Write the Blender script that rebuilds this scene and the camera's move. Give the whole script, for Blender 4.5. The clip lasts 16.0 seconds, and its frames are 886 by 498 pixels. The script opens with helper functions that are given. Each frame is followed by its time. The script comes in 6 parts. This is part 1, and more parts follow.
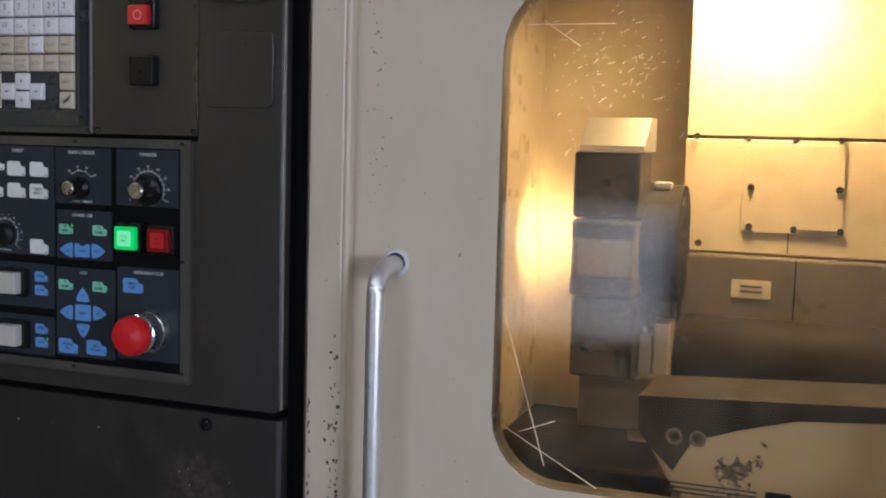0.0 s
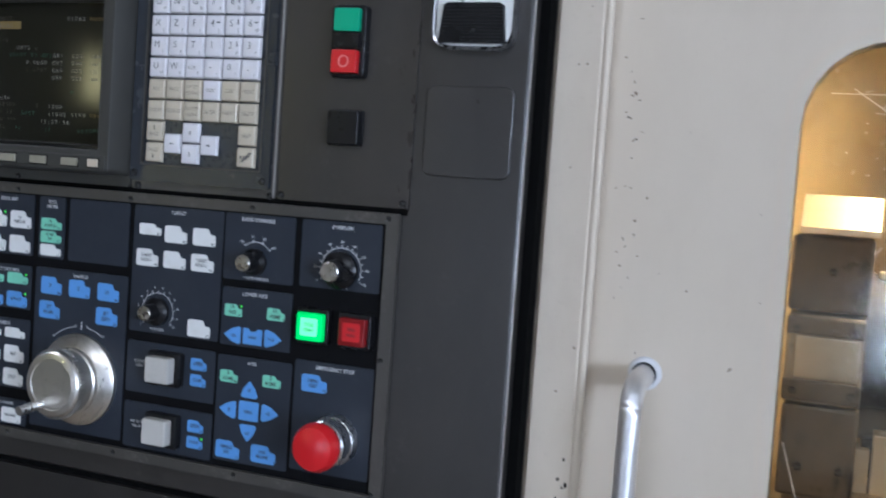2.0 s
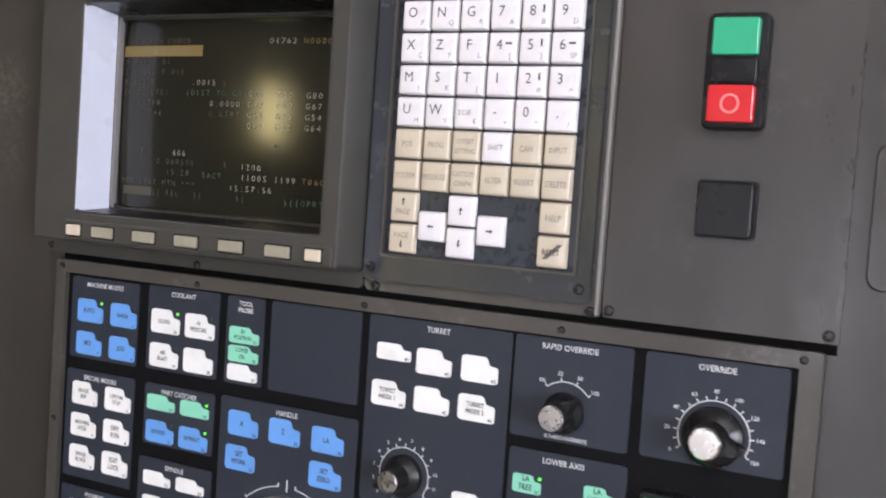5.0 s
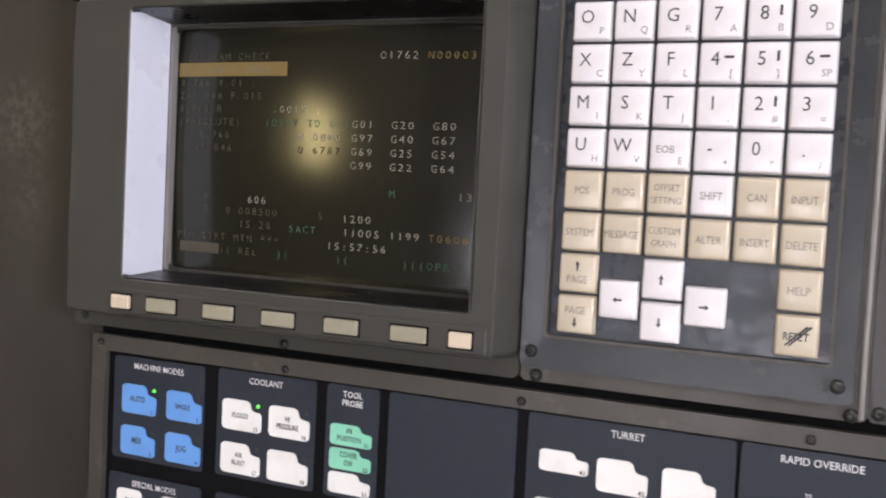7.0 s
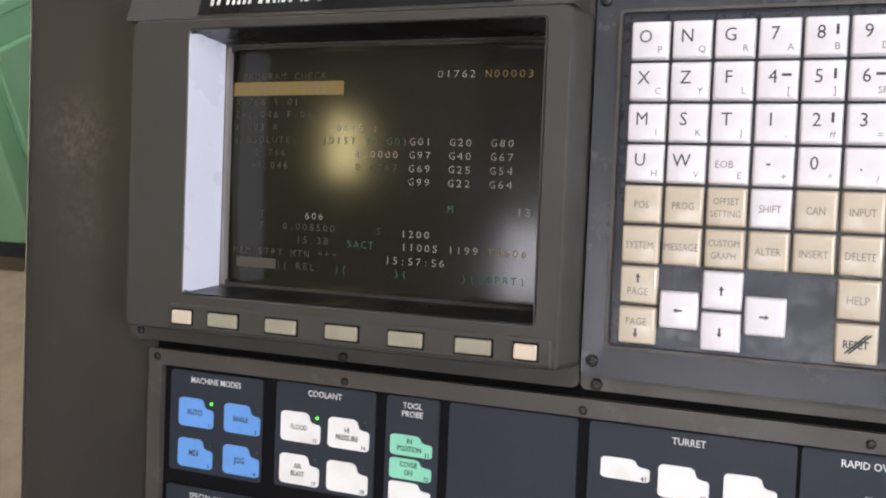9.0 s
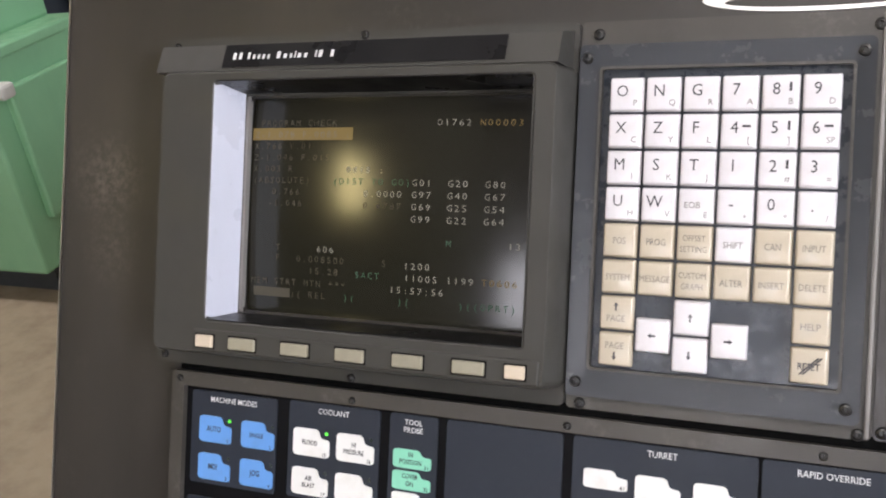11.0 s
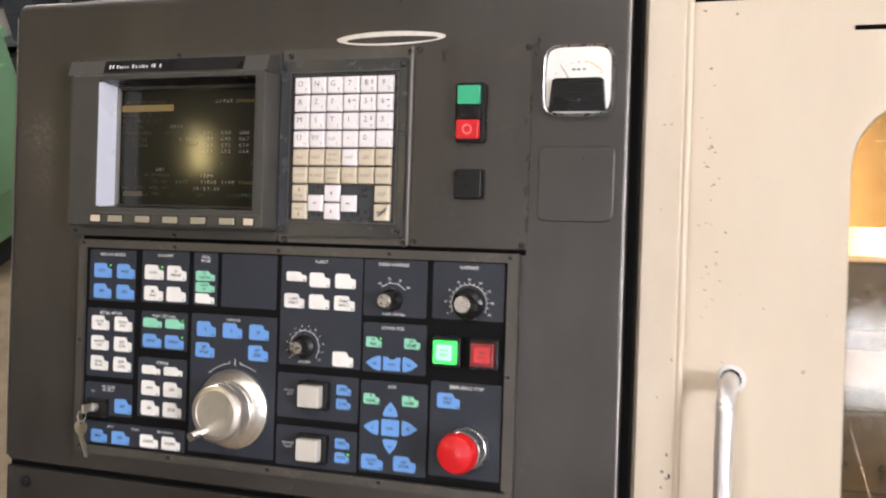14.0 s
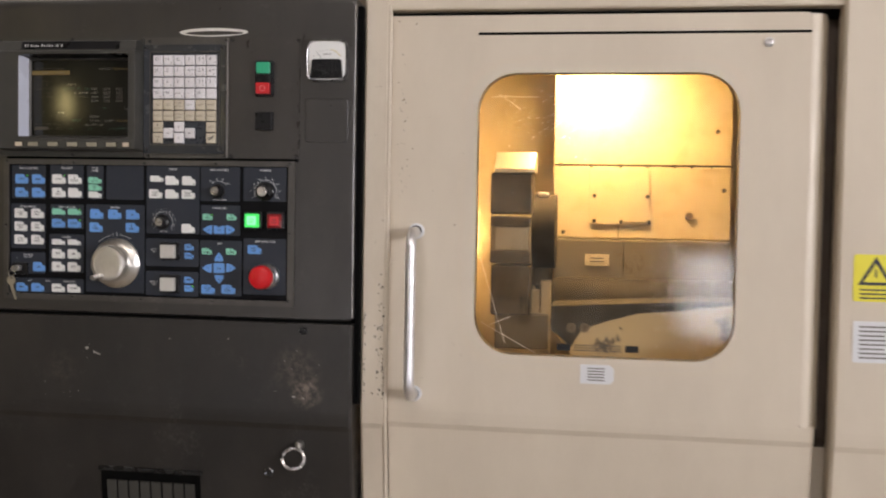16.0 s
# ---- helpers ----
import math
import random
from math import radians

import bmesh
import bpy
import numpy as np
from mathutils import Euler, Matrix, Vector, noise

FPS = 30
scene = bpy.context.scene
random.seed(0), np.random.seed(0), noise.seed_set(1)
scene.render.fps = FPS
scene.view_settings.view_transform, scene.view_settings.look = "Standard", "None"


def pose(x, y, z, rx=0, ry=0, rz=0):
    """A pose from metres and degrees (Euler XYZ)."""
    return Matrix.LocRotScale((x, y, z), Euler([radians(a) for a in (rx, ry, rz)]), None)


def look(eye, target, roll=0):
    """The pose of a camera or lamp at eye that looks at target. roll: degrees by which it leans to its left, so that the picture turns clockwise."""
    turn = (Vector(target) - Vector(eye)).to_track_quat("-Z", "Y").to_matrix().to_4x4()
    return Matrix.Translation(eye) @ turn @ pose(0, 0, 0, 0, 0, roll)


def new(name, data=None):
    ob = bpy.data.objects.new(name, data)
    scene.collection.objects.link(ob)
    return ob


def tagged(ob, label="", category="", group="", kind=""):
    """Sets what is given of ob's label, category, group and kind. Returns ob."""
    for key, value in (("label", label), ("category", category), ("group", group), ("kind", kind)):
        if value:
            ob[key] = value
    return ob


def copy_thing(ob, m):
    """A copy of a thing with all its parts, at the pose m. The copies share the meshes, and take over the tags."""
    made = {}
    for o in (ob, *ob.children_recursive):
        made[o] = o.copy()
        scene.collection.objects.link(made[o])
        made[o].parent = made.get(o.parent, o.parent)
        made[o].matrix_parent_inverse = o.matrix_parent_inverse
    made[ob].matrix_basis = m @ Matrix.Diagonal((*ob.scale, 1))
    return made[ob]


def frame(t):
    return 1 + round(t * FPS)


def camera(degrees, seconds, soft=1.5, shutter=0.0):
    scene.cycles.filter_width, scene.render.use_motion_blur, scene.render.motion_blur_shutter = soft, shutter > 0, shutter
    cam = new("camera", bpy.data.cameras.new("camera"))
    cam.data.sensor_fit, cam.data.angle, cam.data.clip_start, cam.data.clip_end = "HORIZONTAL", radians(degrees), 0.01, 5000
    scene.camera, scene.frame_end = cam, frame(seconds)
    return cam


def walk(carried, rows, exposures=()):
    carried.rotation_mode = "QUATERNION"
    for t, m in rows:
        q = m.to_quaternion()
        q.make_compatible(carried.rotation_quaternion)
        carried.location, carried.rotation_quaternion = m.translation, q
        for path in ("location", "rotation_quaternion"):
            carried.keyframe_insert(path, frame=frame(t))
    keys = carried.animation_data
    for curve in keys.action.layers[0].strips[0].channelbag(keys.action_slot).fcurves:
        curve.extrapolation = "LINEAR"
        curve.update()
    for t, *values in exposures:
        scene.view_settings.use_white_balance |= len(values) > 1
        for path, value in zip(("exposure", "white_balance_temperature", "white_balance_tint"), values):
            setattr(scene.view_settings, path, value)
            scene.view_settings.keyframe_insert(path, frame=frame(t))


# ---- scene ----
cam = camera(46.0, 16.0, soft=2.0, shutter=0.4)
# The machine's front leans back: everything on it is laid out in the plane of that front
# (x along it, y into it, z up its slope) and set in the world by LEAN.
LEAN_DEG = 28.0
FOLD = 0.905
FOLD_AT = 0.862   # the fold's true height up the slope
FOLD_DEG = 7.0
LEAN = pose(0, 0, 0.82) @ pose(0, 0, 0, -LEAN_DEG) @ pose(0, 0, -FOLD_AT)
PATH = [
    (0, (0.624, -0.921, 1.304), (-0.062, 0.947, 1.112), 1.6),
    (0.5, (0.575, -0.892, 1.294), (-0.131, 0.972, 1.124), 1.5),
    (1, (0.511, -0.891, 1.315), (-0.188, 0.974, 1.136), 1.7),
    (1.5, (0.446, -0.843, 1.321), (-0.275, 1.017, 1.170), 2.6),
    (2, (0.368, -0.813, 1.331), (-0.361, 1.046, 1.211), 4.0),
    (2.5, (0.309, -0.759, 1.342), (-0.480, 1.075, 1.233), 4.6),
    (3, (0.257, -0.713, 1.345), (-0.594, 1.096, 1.259), 5.4),
    (3.5, (0.212, -0.659, 1.355), (-0.700, 1.118, 1.264), 5.8),
    (4, (0.174, -0.623, 1.350), (-0.778, 1.134, 1.263), 5.7),
    (4.2, (0.155, -0.615, 1.361), (-0.797, 1.141, 1.250), 5.1),
    (6.5, (-0.065, -0.498, 1.389), (-0.890, 1.321, 1.283), 3.3),
    (7, (-0.096, -0.479, 1.398), (-0.930, 1.336, 1.290), 2.9),
    (7.5, (-0.114, -0.481, 1.406), (-0.952, 1.332, 1.295), 2.7),
    (8, (-0.120, -0.490, 1.402), (-0.956, 1.323, 1.290), 2.7),
    (8.5, (-0.119, -0.497, 1.400), (-0.948, 1.320, 1.294), 2.5),
    (9, (-0.123, -0.506, 1.401), (-0.940, 1.317, 1.306), 2.3),
    (11.5, (-0.070, -0.588, 1.396), (-0.900, 1.231, 1.366), 2.5),
    (12, (-0.008, -0.633, 1.384), (-0.817, 1.196, 1.331), 2.7),
    (12.5, (0.088, -0.700, 1.370), (-0.704, 1.135, 1.306), 3.0),
    (13, (0.180, -0.784, 1.349), (-0.596, 1.058, 1.298), 3.2),
    (13.5, (0.253, -0.885, 1.342), (-0.505, 0.966, 1.301), 2.7),
    (14, (0.310, -1.022, 1.315), (-0.395, 0.849, 1.301), 1.8),
    (14.5, (0.365, -1.211, 1.284), (-0.240, 0.695, 1.249), 1.0),
    (15, (0.404, -1.401, 1.264), (-0.080, 0.539, 1.208), 0.7),
    (15.5, (0.469, -1.563, 1.249), (0.087, 0.399, 1.180), 0.9),
    (16, (0.546, -1.765, 1.229), (0.240, 0.209, 1.150), 1.0),
]
walk(cam, [(t, LEAN @ look(eye, target, roll)) for t, eye, target, roll in PATH],
     [(0.0, -1.34, 5700, 16), (1.0, -1.17, 5450, 14), (1.5, -1.16, 5350, 14), (2.0, -0.72, 5300, 13), (2.5, -0.20, 5650, 17), (3.0, 0.0, 5950, 18), (4.2, 0.14, 6150, 19), (7.0, 0.06, 6550, 21), (9.0, 0.11, 6450, 19),
      (11.5, 0.22, 6500, 18), (12.5, 0.26, 6550, 18), (13.5, 0.21, 6850, 20), (14.5, -0.13, 6850, 18), (15.0, -0.38, 6800, 18), (16.0, -0.74, 6800, 19)])

# ---- world, daylight and lamps ----
world = bpy.data.worlds.new("world")
scene.world = world
world.use_nodes = True
sky = world.node_tree.nodes.new("ShaderNodeTexSky")
sky.sky_type, sky.sun_disc = "NISHITA", False
sky.sun_elevation, sky.sun_rotation = radians(40), radians(120)
world.node_tree.links.new(sky.outputs[0], world.node_tree.nodes["Background"].inputs[0])
world.node_tree.nodes["Background"].inputs[1].default_value = 0.12


def area_lamp(name, eye, target, sx, sy, watts, colour):
    data = bpy.data.lights.new(name, "AREA")
    data.shape, data.size, data.size_y, data.energy, data.color = "RECTANGLE", sx, sy, watts, colour
    ob = new(name, data)
    ob.matrix_world = look(eye, target)
    return ob


# daylight standing in the side window opening, lamp light under the ceiling fittings
area_lamp("daylight_side_window", (4.45, -2.6, 3.0), (0.2, 0.2, 1.2), 1.3, 1.1, 245, (0.9, 0.95, 1.0))
bay_at = LEAN.inverted() @ Vector((-2.86, -3.03, 3.45))
area_lamp("high_bay_light", bay_at, (-0.39, 0, bay_at.z), 0.28, 0.56, 9.5, (1.0, 0.86, 0.38)).matrix_world = LEAN @ look(bay_at, (-0.39, 0, bay_at.z))
area_lamp("ceiling_light_glow", (0.6, -1.6, 4.2), (0.3, -0.6, 0), 2.4, 0.5, 60, (1.0, 0.97, 0.91))
area_lamp("ceiling_light_glow", (-3.2, 1.6, 4.2), (-3.2, 1.6, 0), 2.4, 0.5, 90, (1.0, 0.97, 0.91))

# ---- materials ----


class Mat:
    """A node material with a few short-hands."""

    def __init__(self, name, colour, rough=0.5, metal=0.0):
        self.m = bpy.data.materials.new(name)
        self.m.use_nodes = True
        self.nt = self.m.node_tree
        self.b = self.nt.nodes["Principled BSDF"]
        self.b.inputs["Base Color"].default_value = (*colour, 1)
        self.b.inputs["Roughness"].default_value = rough
        self.b.inputs["Metallic"].default_value = metal
        self.col = None
        self.colour = (*colour, 1)

    def node(self, kind, **kw):
        n = self.nt.nodes.new(kind)
        for k, v in kw.items():
            n.inputs[k].default_value = v
        return n

    def link(self, a, b):
        self.nt.links.new(a, b)

    def coords(self, stretch=(1, 1, 1)):
        tc = self.nt.nodes.new("ShaderNodeTexCoord")
        mp = self.node("ShaderNodeMapping", Scale=stretch)
        self.link(tc.outputs["Object"], mp.inputs["Vector"])
        return mp.outputs["Vector"]

    def noise(self, scale, detail=4, rough=0.6, stretch=(1, 1, 1)):
        n = self.node("ShaderNodeTexNoise", Scale=scale, Detail=detail, Roughness=rough)
        self.link(self.coords(stretch), n.inputs["Vector"])
        return n.outputs["Fac"]

    def ramp(self, fac, lo, hi, a=0.0, b=1.0):
        r = self.node("ShaderNodeMapRange")
        r.inputs["From Min"].default_value, r.inputs["From Max"].default_value = lo, hi
        r.inputs["To Min"].default_value, r.inputs["To Max"].default_value = a, b
        self.link(fac, r.inputs["Value"])
        return r.outputs["Result"]

    def over(self, fac, colour):
        mix = self.nt.nodes.new("ShaderNodeMix")
        mix.data_type = "RGBA"
        self.link(fac, mix.inputs["Factor"])
        if self.col is None:
            mix.inputs["A"].default_value = self.colour
        else:
            self.link(self.col, mix.inputs["A"])
        mix.inputs["B"].default_value = (*colour, 1)
        self.col = mix.outputs["Result"]
        self.link(self.col, self.b.inputs["Base Color"])
        return self

    def scuffs(self, big, small, colour, amount, limit=0.56):
        """Pale rubbed patches: fine marks gathered where a broad pattern is high."""
        m = self.nt.nodes.new("ShaderNodeMath")
        m.operation = "MULTIPLY"
        self.link(self.ramp(self.noise(big, 3), limit, limit + 0.10), m.inputs[0])
        self.link(self.ramp(self.noise(small, 6, 0.75), 0.48, 0.66, 0, amount), m.inputs[1])
        return self.over(m.outputs[0], colour)

    def rubbed(self, at, reach, most, colour, grain=75):
        """Paint rubbed away round a spot."""
        away = self.node("ShaderNodeVectorMath")
        away.operation = "DISTANCE"
        self.link(self.coords(), away.inputs[0])
        away.inputs[1].default_value = at
        both = self.node("ShaderNodeMath")
        both.operation = "MULTIPLY"
        self.link(self.ramp(away.outputs["Value"], reach * 0.2, reach, most, 0), both.inputs[0])
        self.link(self.ramp(self.noise(grain, 7, 0.75), 0.44, 0.60), both.inputs[1])
        return self.over(both.outputs[0], colour)

    def rough(self, fac, lo, hi):
        self.link(self.ramp(fac, 0.3, 0.7, lo, hi), self.b.inputs["Roughness"])
        return self

    def bump(self, fac, strength, distance=0.001):
        b = self.node("ShaderNodeBump", Strength=strength, Distance=distance)
        self.link(fac, b.inputs["Height"])
        self.link(b.outputs["Normal"], self.b.inputs["Normal"])
        return self

    def glow(self, colour, strength):
        self.b.inputs["Emission Color"].default_value = (*colour, 1)
        self.b.inputs["Emission Strength"].default_value = strength
        return self


def painted(name, colour, dirt, rough=0.45, grain=900, amount=0.5):
    """Enamel with soft smears, fine grime and orange-peel relief."""
    k = Mat(name, colour, rough)
    k.over(k.ramp(k.noise(7, 5, 0.65, (1, 1, 0.45)), 0.42, 0.72, 0, amount), dirt)
    k.over(k.ramp(k.noise(160, 3), 0.60, 0.86, 0, amount * 0.7), dirt)
    k.rough(k.noise(26, 4), rough - 0.10, rough + 0.14)
    k.bump(k.noise(grain, 2), 0.16, 0.0006)
    return k


def chipped(k, scale, at, colour, limit=0.70):
    k.over(k.ramp(k.noise(scale, 6, 0.7), limit, limit + 0.02, 0, at), colour)
    return k


M_CAB = painted("charcoal enamel", (0.0215, 0.0190, 0.0168), (0.045, 0.039, 0.033), 0.37, 900, 0.6)
M_CAB.b.inputs["Specular IOR Level"].default_value = 0.62
M_CAB.scuffs(9, 140, (0.15, 0.137, 0.124), 0.26, 0.57)
M_CAB.rubbed((-0.605, 0.0, 1.43), 0.035, 0.30, (0.22, 0.19, 0.16), 160)
M_CAB.rubbed((-0.60, 0.0, 1.38), 0.03, 0.15, (0.22, 0.19, 0.16), 160)
chipped(M_CAB, 38, 0.8, (0.30, 0.29, 0.27), 0.765)
M_CAB.rough(M_CAB.noise(16, 6, 0.75, (1, 1, 0.30)), 0.25, 0.50)
M_BEIGE = painted("cream enamel", (0.56, 0.485, 0.385), (0.43, 0.36, 0.28), 0.42, 700, 0.35)
chipped(M_BEIGE, 46, 0.85, (0.10, 0.055, 0.03), 0.755)
M_BEIGE_WORN = painted("chipped cream enamel", (0.56, 0.485, 0.385), (0.40, 0.33, 0.25), 0.42, 700, 0.5)
chipped(M_BEIGE_WORN, 70, 0.95, (0.045, 0.028, 0.018), 0.725)
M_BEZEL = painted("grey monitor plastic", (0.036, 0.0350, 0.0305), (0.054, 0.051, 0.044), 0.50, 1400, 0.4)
M_SIDE = painted("pale grey side wall", (0.56, 0.58, 0.66), (0.42, 0.43, 0.48), 0.30, 800, 0.35)
M_MDI = painted("glossy slate plastic", (0.026, 0.0295, 0.035), (0.048, 0.049, 0.051), 0.24, 1500, 0.2)
M_MDI.rough(M_MDI.noise(30, 5, 0.7), 0.15, 0.32)
M_MDI.scuffs(14, 170, (0.15, 0.15, 0.15), 0.16, 0.55)
M_WELL = Mat("dark keypad well", (0.022, 0.027, 0.036), 0.25)
M_WELL.rough(M_WELL.noise(90, 6, 0.75), 0.16, 0.46)
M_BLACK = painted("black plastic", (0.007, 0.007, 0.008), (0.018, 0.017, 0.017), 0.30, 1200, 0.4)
M_BLACK.b.inputs["Specular IOR Level"].default_value = 0.24
M_MATT_BLACK = Mat("matt black rubber and shaded gap", (0.003, 0.003, 0.003), 0.9)
M_MATT_BLACK.b.inputs["Specular IOR Level"].default_value = 0.05
M_RAIL = painted("worn grey frame", (0.046, 0.0425, 0.037), (0.085, 0.077, 0.066), 0.38, 1100, 0.6)
M_RAIL.scuffs(18, 220, (0.22, 0.20, 0.18), 0.28, 0.52)
M_STRIP = painted("rubbed strip", (0.16, 0.15, 0.14), (0.30, 0.28, 0.26), 0.45, 900, 0.6)
M_BACKING = painted("black overlay", (0.003, 0.003, 0.004), (0.006, 0.006, 0.007), 0.55, 1500, 0.4)
M_BACKING.b.inputs["Specular IOR Level"].default_value = 0.12
M_LEGEND = painted("navy overlay", (0.018, 0.023, 0.034), (0.028, 0.033, 0.042), 0.42, 1500, 0.5)


M_LEGEND.b.inputs["Specular IOR Level"].default_value = 0.36
M_LEGEND.rough(M_LEGEND.noise(70, 6, 0.75), 0.36, 0.58)
M_LEGEND.scuffs(40, 260, (0.10, 0.11, 0.13), 0.10, 0.58)


def key_plastic(name, colour, dirt, rough=0.38):
    k = Mat(name, colour, rough)
    k.over(k.ramp(k.noise(75, 4), 0.5, 0.8, 0, 0.45), dirt)
    return k


M_WHITE = key_plastic("white overlay key", (0.74, 0.74, 0.72), (0.52, 0.49, 0.42))
M_BLUE = key_plastic("blue overlay key", (0.115, 0.30, 0.66), (0.10, 0.23, 0.46))
M_GREEN = key_plastic("mint overlay key", (0.22, 0.60, 0.43), (0.18, 0.46, 0.33))
M_KEYCAP = key_plastic("white keycap", (0.68, 0.66, 0.68), (0.54, 0.51, 0.49), 0.16)
M_KEYCAP_T = key_plastic("beige keycap", (0.51, 0.45, 0.35), (0.38, 0.33, 0.25), 0.18)
M_SOFT = key_plastic("grey soft key", (0.28, 0.26, 0.195), (0.18, 0.165, 0.13), 0.32)
M_SOFT_L = key_plastic("ivory soft key", (0.57, 0.485, 0.375), (0.40, 0.33, 0.26), 0.32)
M_LENS = key_plastic("cloudy white lens", (0.50, 0.48, 0.44), (0.38, 0.35, 0.30), 0.25)
M_INK = Mat("dark ink", (0.03, 0.03, 0.035), 0.6)
M_INK_W = Mat("white ink", (0.64, 0.64, 0.64), 0.6)
M_GREY_INK = Mat("faded ink", (0.15, 0.135, 0.12), 0.6)
M_RED = key_plastic("red plastic", (0.56, 0.012, 0.016), (0.38, 0.010, 0.012), 0.28)
M_RED_DARK = key_plastic("dark red lens", (0.20, 0.006, 0.008), (0.13, 0.004, 0.006), 0.25)
M_GREEN_BTN = key_plastic("green plastic", (0.02, 0.36, 0.19), (0.015, 0.26, 0.14), 0.28)
M_LIT = Mat("lit green lens", (0.02, 0.5, 0.12), 0.3).glow((0.01, 1.0, 0.12), 0.9)
M_LIT_CORE = Mat("lit lens core", (0.3, 0.8, 0.45), 0.3).glow((0.14, 1.0, 0.36), 1.1)
M_LED = Mat("lit green indicator", (0.05, 0.4, 0.05), 0.4).glow((0.12, 1.0, 0.06), 0.8)
M_LED_OFF = Mat("unlit indicator", (0.015, 0.022, 0.018), 0.3)


def metal(name, colour, rough, stretch=(1, 1, 1), scale=300):
    k = Mat(name, colour, rough, 1.0)
    k.over(k.ramp(k.noise(60, 5), 0.5, 0.8, 0, 0.4), tuple(c * 0.6 for c in colour))
    k.rough(k.noise(scale, 3, 0.6, stretch), rough - 0.08, rough + 0.14)
    return k


M_ALU = metal("brushed aluminium", (0.70, 0.67, 0.62), 0.34)
M_CAP = metal("spun knob cap", (0.47, 0.445, 0.41), 0.28)
M_CHROME = metal("polished steel", (0.66, 0.65, 0.65), 0.26, (1, 1, 0.05))
M_TUBE_ALU = metal("worn aluminium tube", (0.80, 0.79, 0.80), 0.40, (1, 1, 0.05))
M_GLARE = metal("bright metal, also for glints", (0.92, 0.91, 0.90), 0.42)
M_SCREW = painted("blackened screw", (0.012, 0.012, 0.012), (0.04, 0.038, 0.035), 0.24, 900, 0.4)
M_WEAR = metal("bare worn metal and edge highlight", (0.55, 0.53, 0.51), 0.36)
M_KEYMETAL = metal("tarnished key metal", (0.55, 0.50, 0.40), 0.34)
M_STEEL = painted("oily tool steel", (0.030, 0.028, 0.026), (0.050, 0.044, 0.037), 0.40, 500, 0.6)
M_STEEL.b.inputs["Specular IOR Level"].default_value = 0.3
M_STEEL_L = metal("ground steel", (0.42, 0.40, 0.37), 0.36)

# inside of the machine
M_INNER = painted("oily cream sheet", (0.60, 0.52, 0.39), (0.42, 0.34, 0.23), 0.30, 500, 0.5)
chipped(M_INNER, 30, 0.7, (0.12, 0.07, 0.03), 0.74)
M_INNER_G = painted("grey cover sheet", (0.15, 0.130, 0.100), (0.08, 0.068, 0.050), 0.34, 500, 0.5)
M_GRIME = painted("brown grime", (0.16, 0.12, 0.085), (0.08, 0.055, 0.04), 0.6, 400, 0.6)
M_SLUDGE = painted("swarf and sludge", (0.016, 0.013, 0.010), (0.035, 0.028, 0.021), 0.7, 300, 0.6)
M_SLUDGE.b.inputs["Specular IOR Level"].default_value = 0.2
M_WORK = Mat("lit work lamp lens", (1, 0.9, 0.6), 0.3).glow((1.0, 0.74, 0.30), 8)
M_TOOL = painted("pale worn tool holder", (0.24, 0.215, 0.175), (0.12, 0.10, 0.08), 0.34, 400, 0.6)
M_TOOL.over(M_TOOL.ramp(M_TOOL.noise(60, 6, 0.7), 0.58, 0.64, 0, 0.8), (0.05, 0.042, 0.034))
M_STAINED = painted("stained casting", (0.40, 0.315, 0.195), (0.28, 0.215, 0.13), 0.4, 400, 0.5)
M_TURRET = painted("oily turret steel", (0.085, 0.073, 0.058), (0.035, 0.029, 0.023), 0.36, 400, 0.7)
M_TURRET.over(M_TURRET.ramp(M_TURRET.noise(38, 6, 0.7, (1, 1, 0.4)), 0.52, 0.60, 0, 0.9), (0.014, 0.011, 0.009))
M_TURRET.over(M_TURRET.ramp(M_TURRET.noise(120, 5, 0.75), 0.66, 0.72, 0, 0.8), (0.34, 0.29, 0.22))
M_STAINED.over(M_STAINED.ramp(M_STAINED.noise(11, 7, 0.72), 0.575, 0.595), (0.045, 0.035, 0.025))

# display
M_GLASS = Mat("display glass", (0.013, 0.0122, 0.0078), 0.14)
M_GLASS.b.inputs["Specular IOR Level"].default_value = 0.5


def phosphor(name, colour, strength):
    return Mat(name, tuple(c * 0.1 for c in colour), 0.6).glow(colour, strength)


M_PH_W = phosphor("white phosphor", (0.62, 0.60, 0.50), 0.26)
M_PH_G = phosphor("green phosphor", (0.14, 0.42, 0.25), 0.13)
M_PH_Y = phosphor("yellow phosphor", (0.66, 0.46, 0.13), 0.15)
M_PH_D = phosphor("dim phosphor", (0.34, 0.30, 0.20), 0.06)

# room
M_FLOOR = painted("dusty concrete", (0.30, 0.24, 0.17), (0.16, 0.12, 0.085), 0.6, 200, 0.7)
M_WALL = painted("grey shop wall", (0.42, 0.41, 0.38), (0.30, 0.28, 0.25), 0.7, 120, 0.4)
M_CEIL = painted("pale ceiling", (0.5, 0.49, 0.46), (0.4, 0.38, 0.35), 0.8, 120, 0.3)
M_GREEN_M = painted("light green enamel", (0.22, 0.46, 0.27), (0.17, 0.36, 0.22), 0.42, 500, 0.4)
M_RACK = painted("blue-grey rack steel", (0.10, 0.12, 0.13), (0.06, 0.065, 0.07), 0.5, 400, 0.4)
M_CARD = painted("cardboard", (0.33, 0.19, 0.10), (0.22, 0.12, 0.07), 0.8, 300, 0.4)
M_BIN = painted("dark bin plastic", (0.05, 0.06, 0.075), (0.03, 0.03, 0.035), 0.5, 300, 0.4)
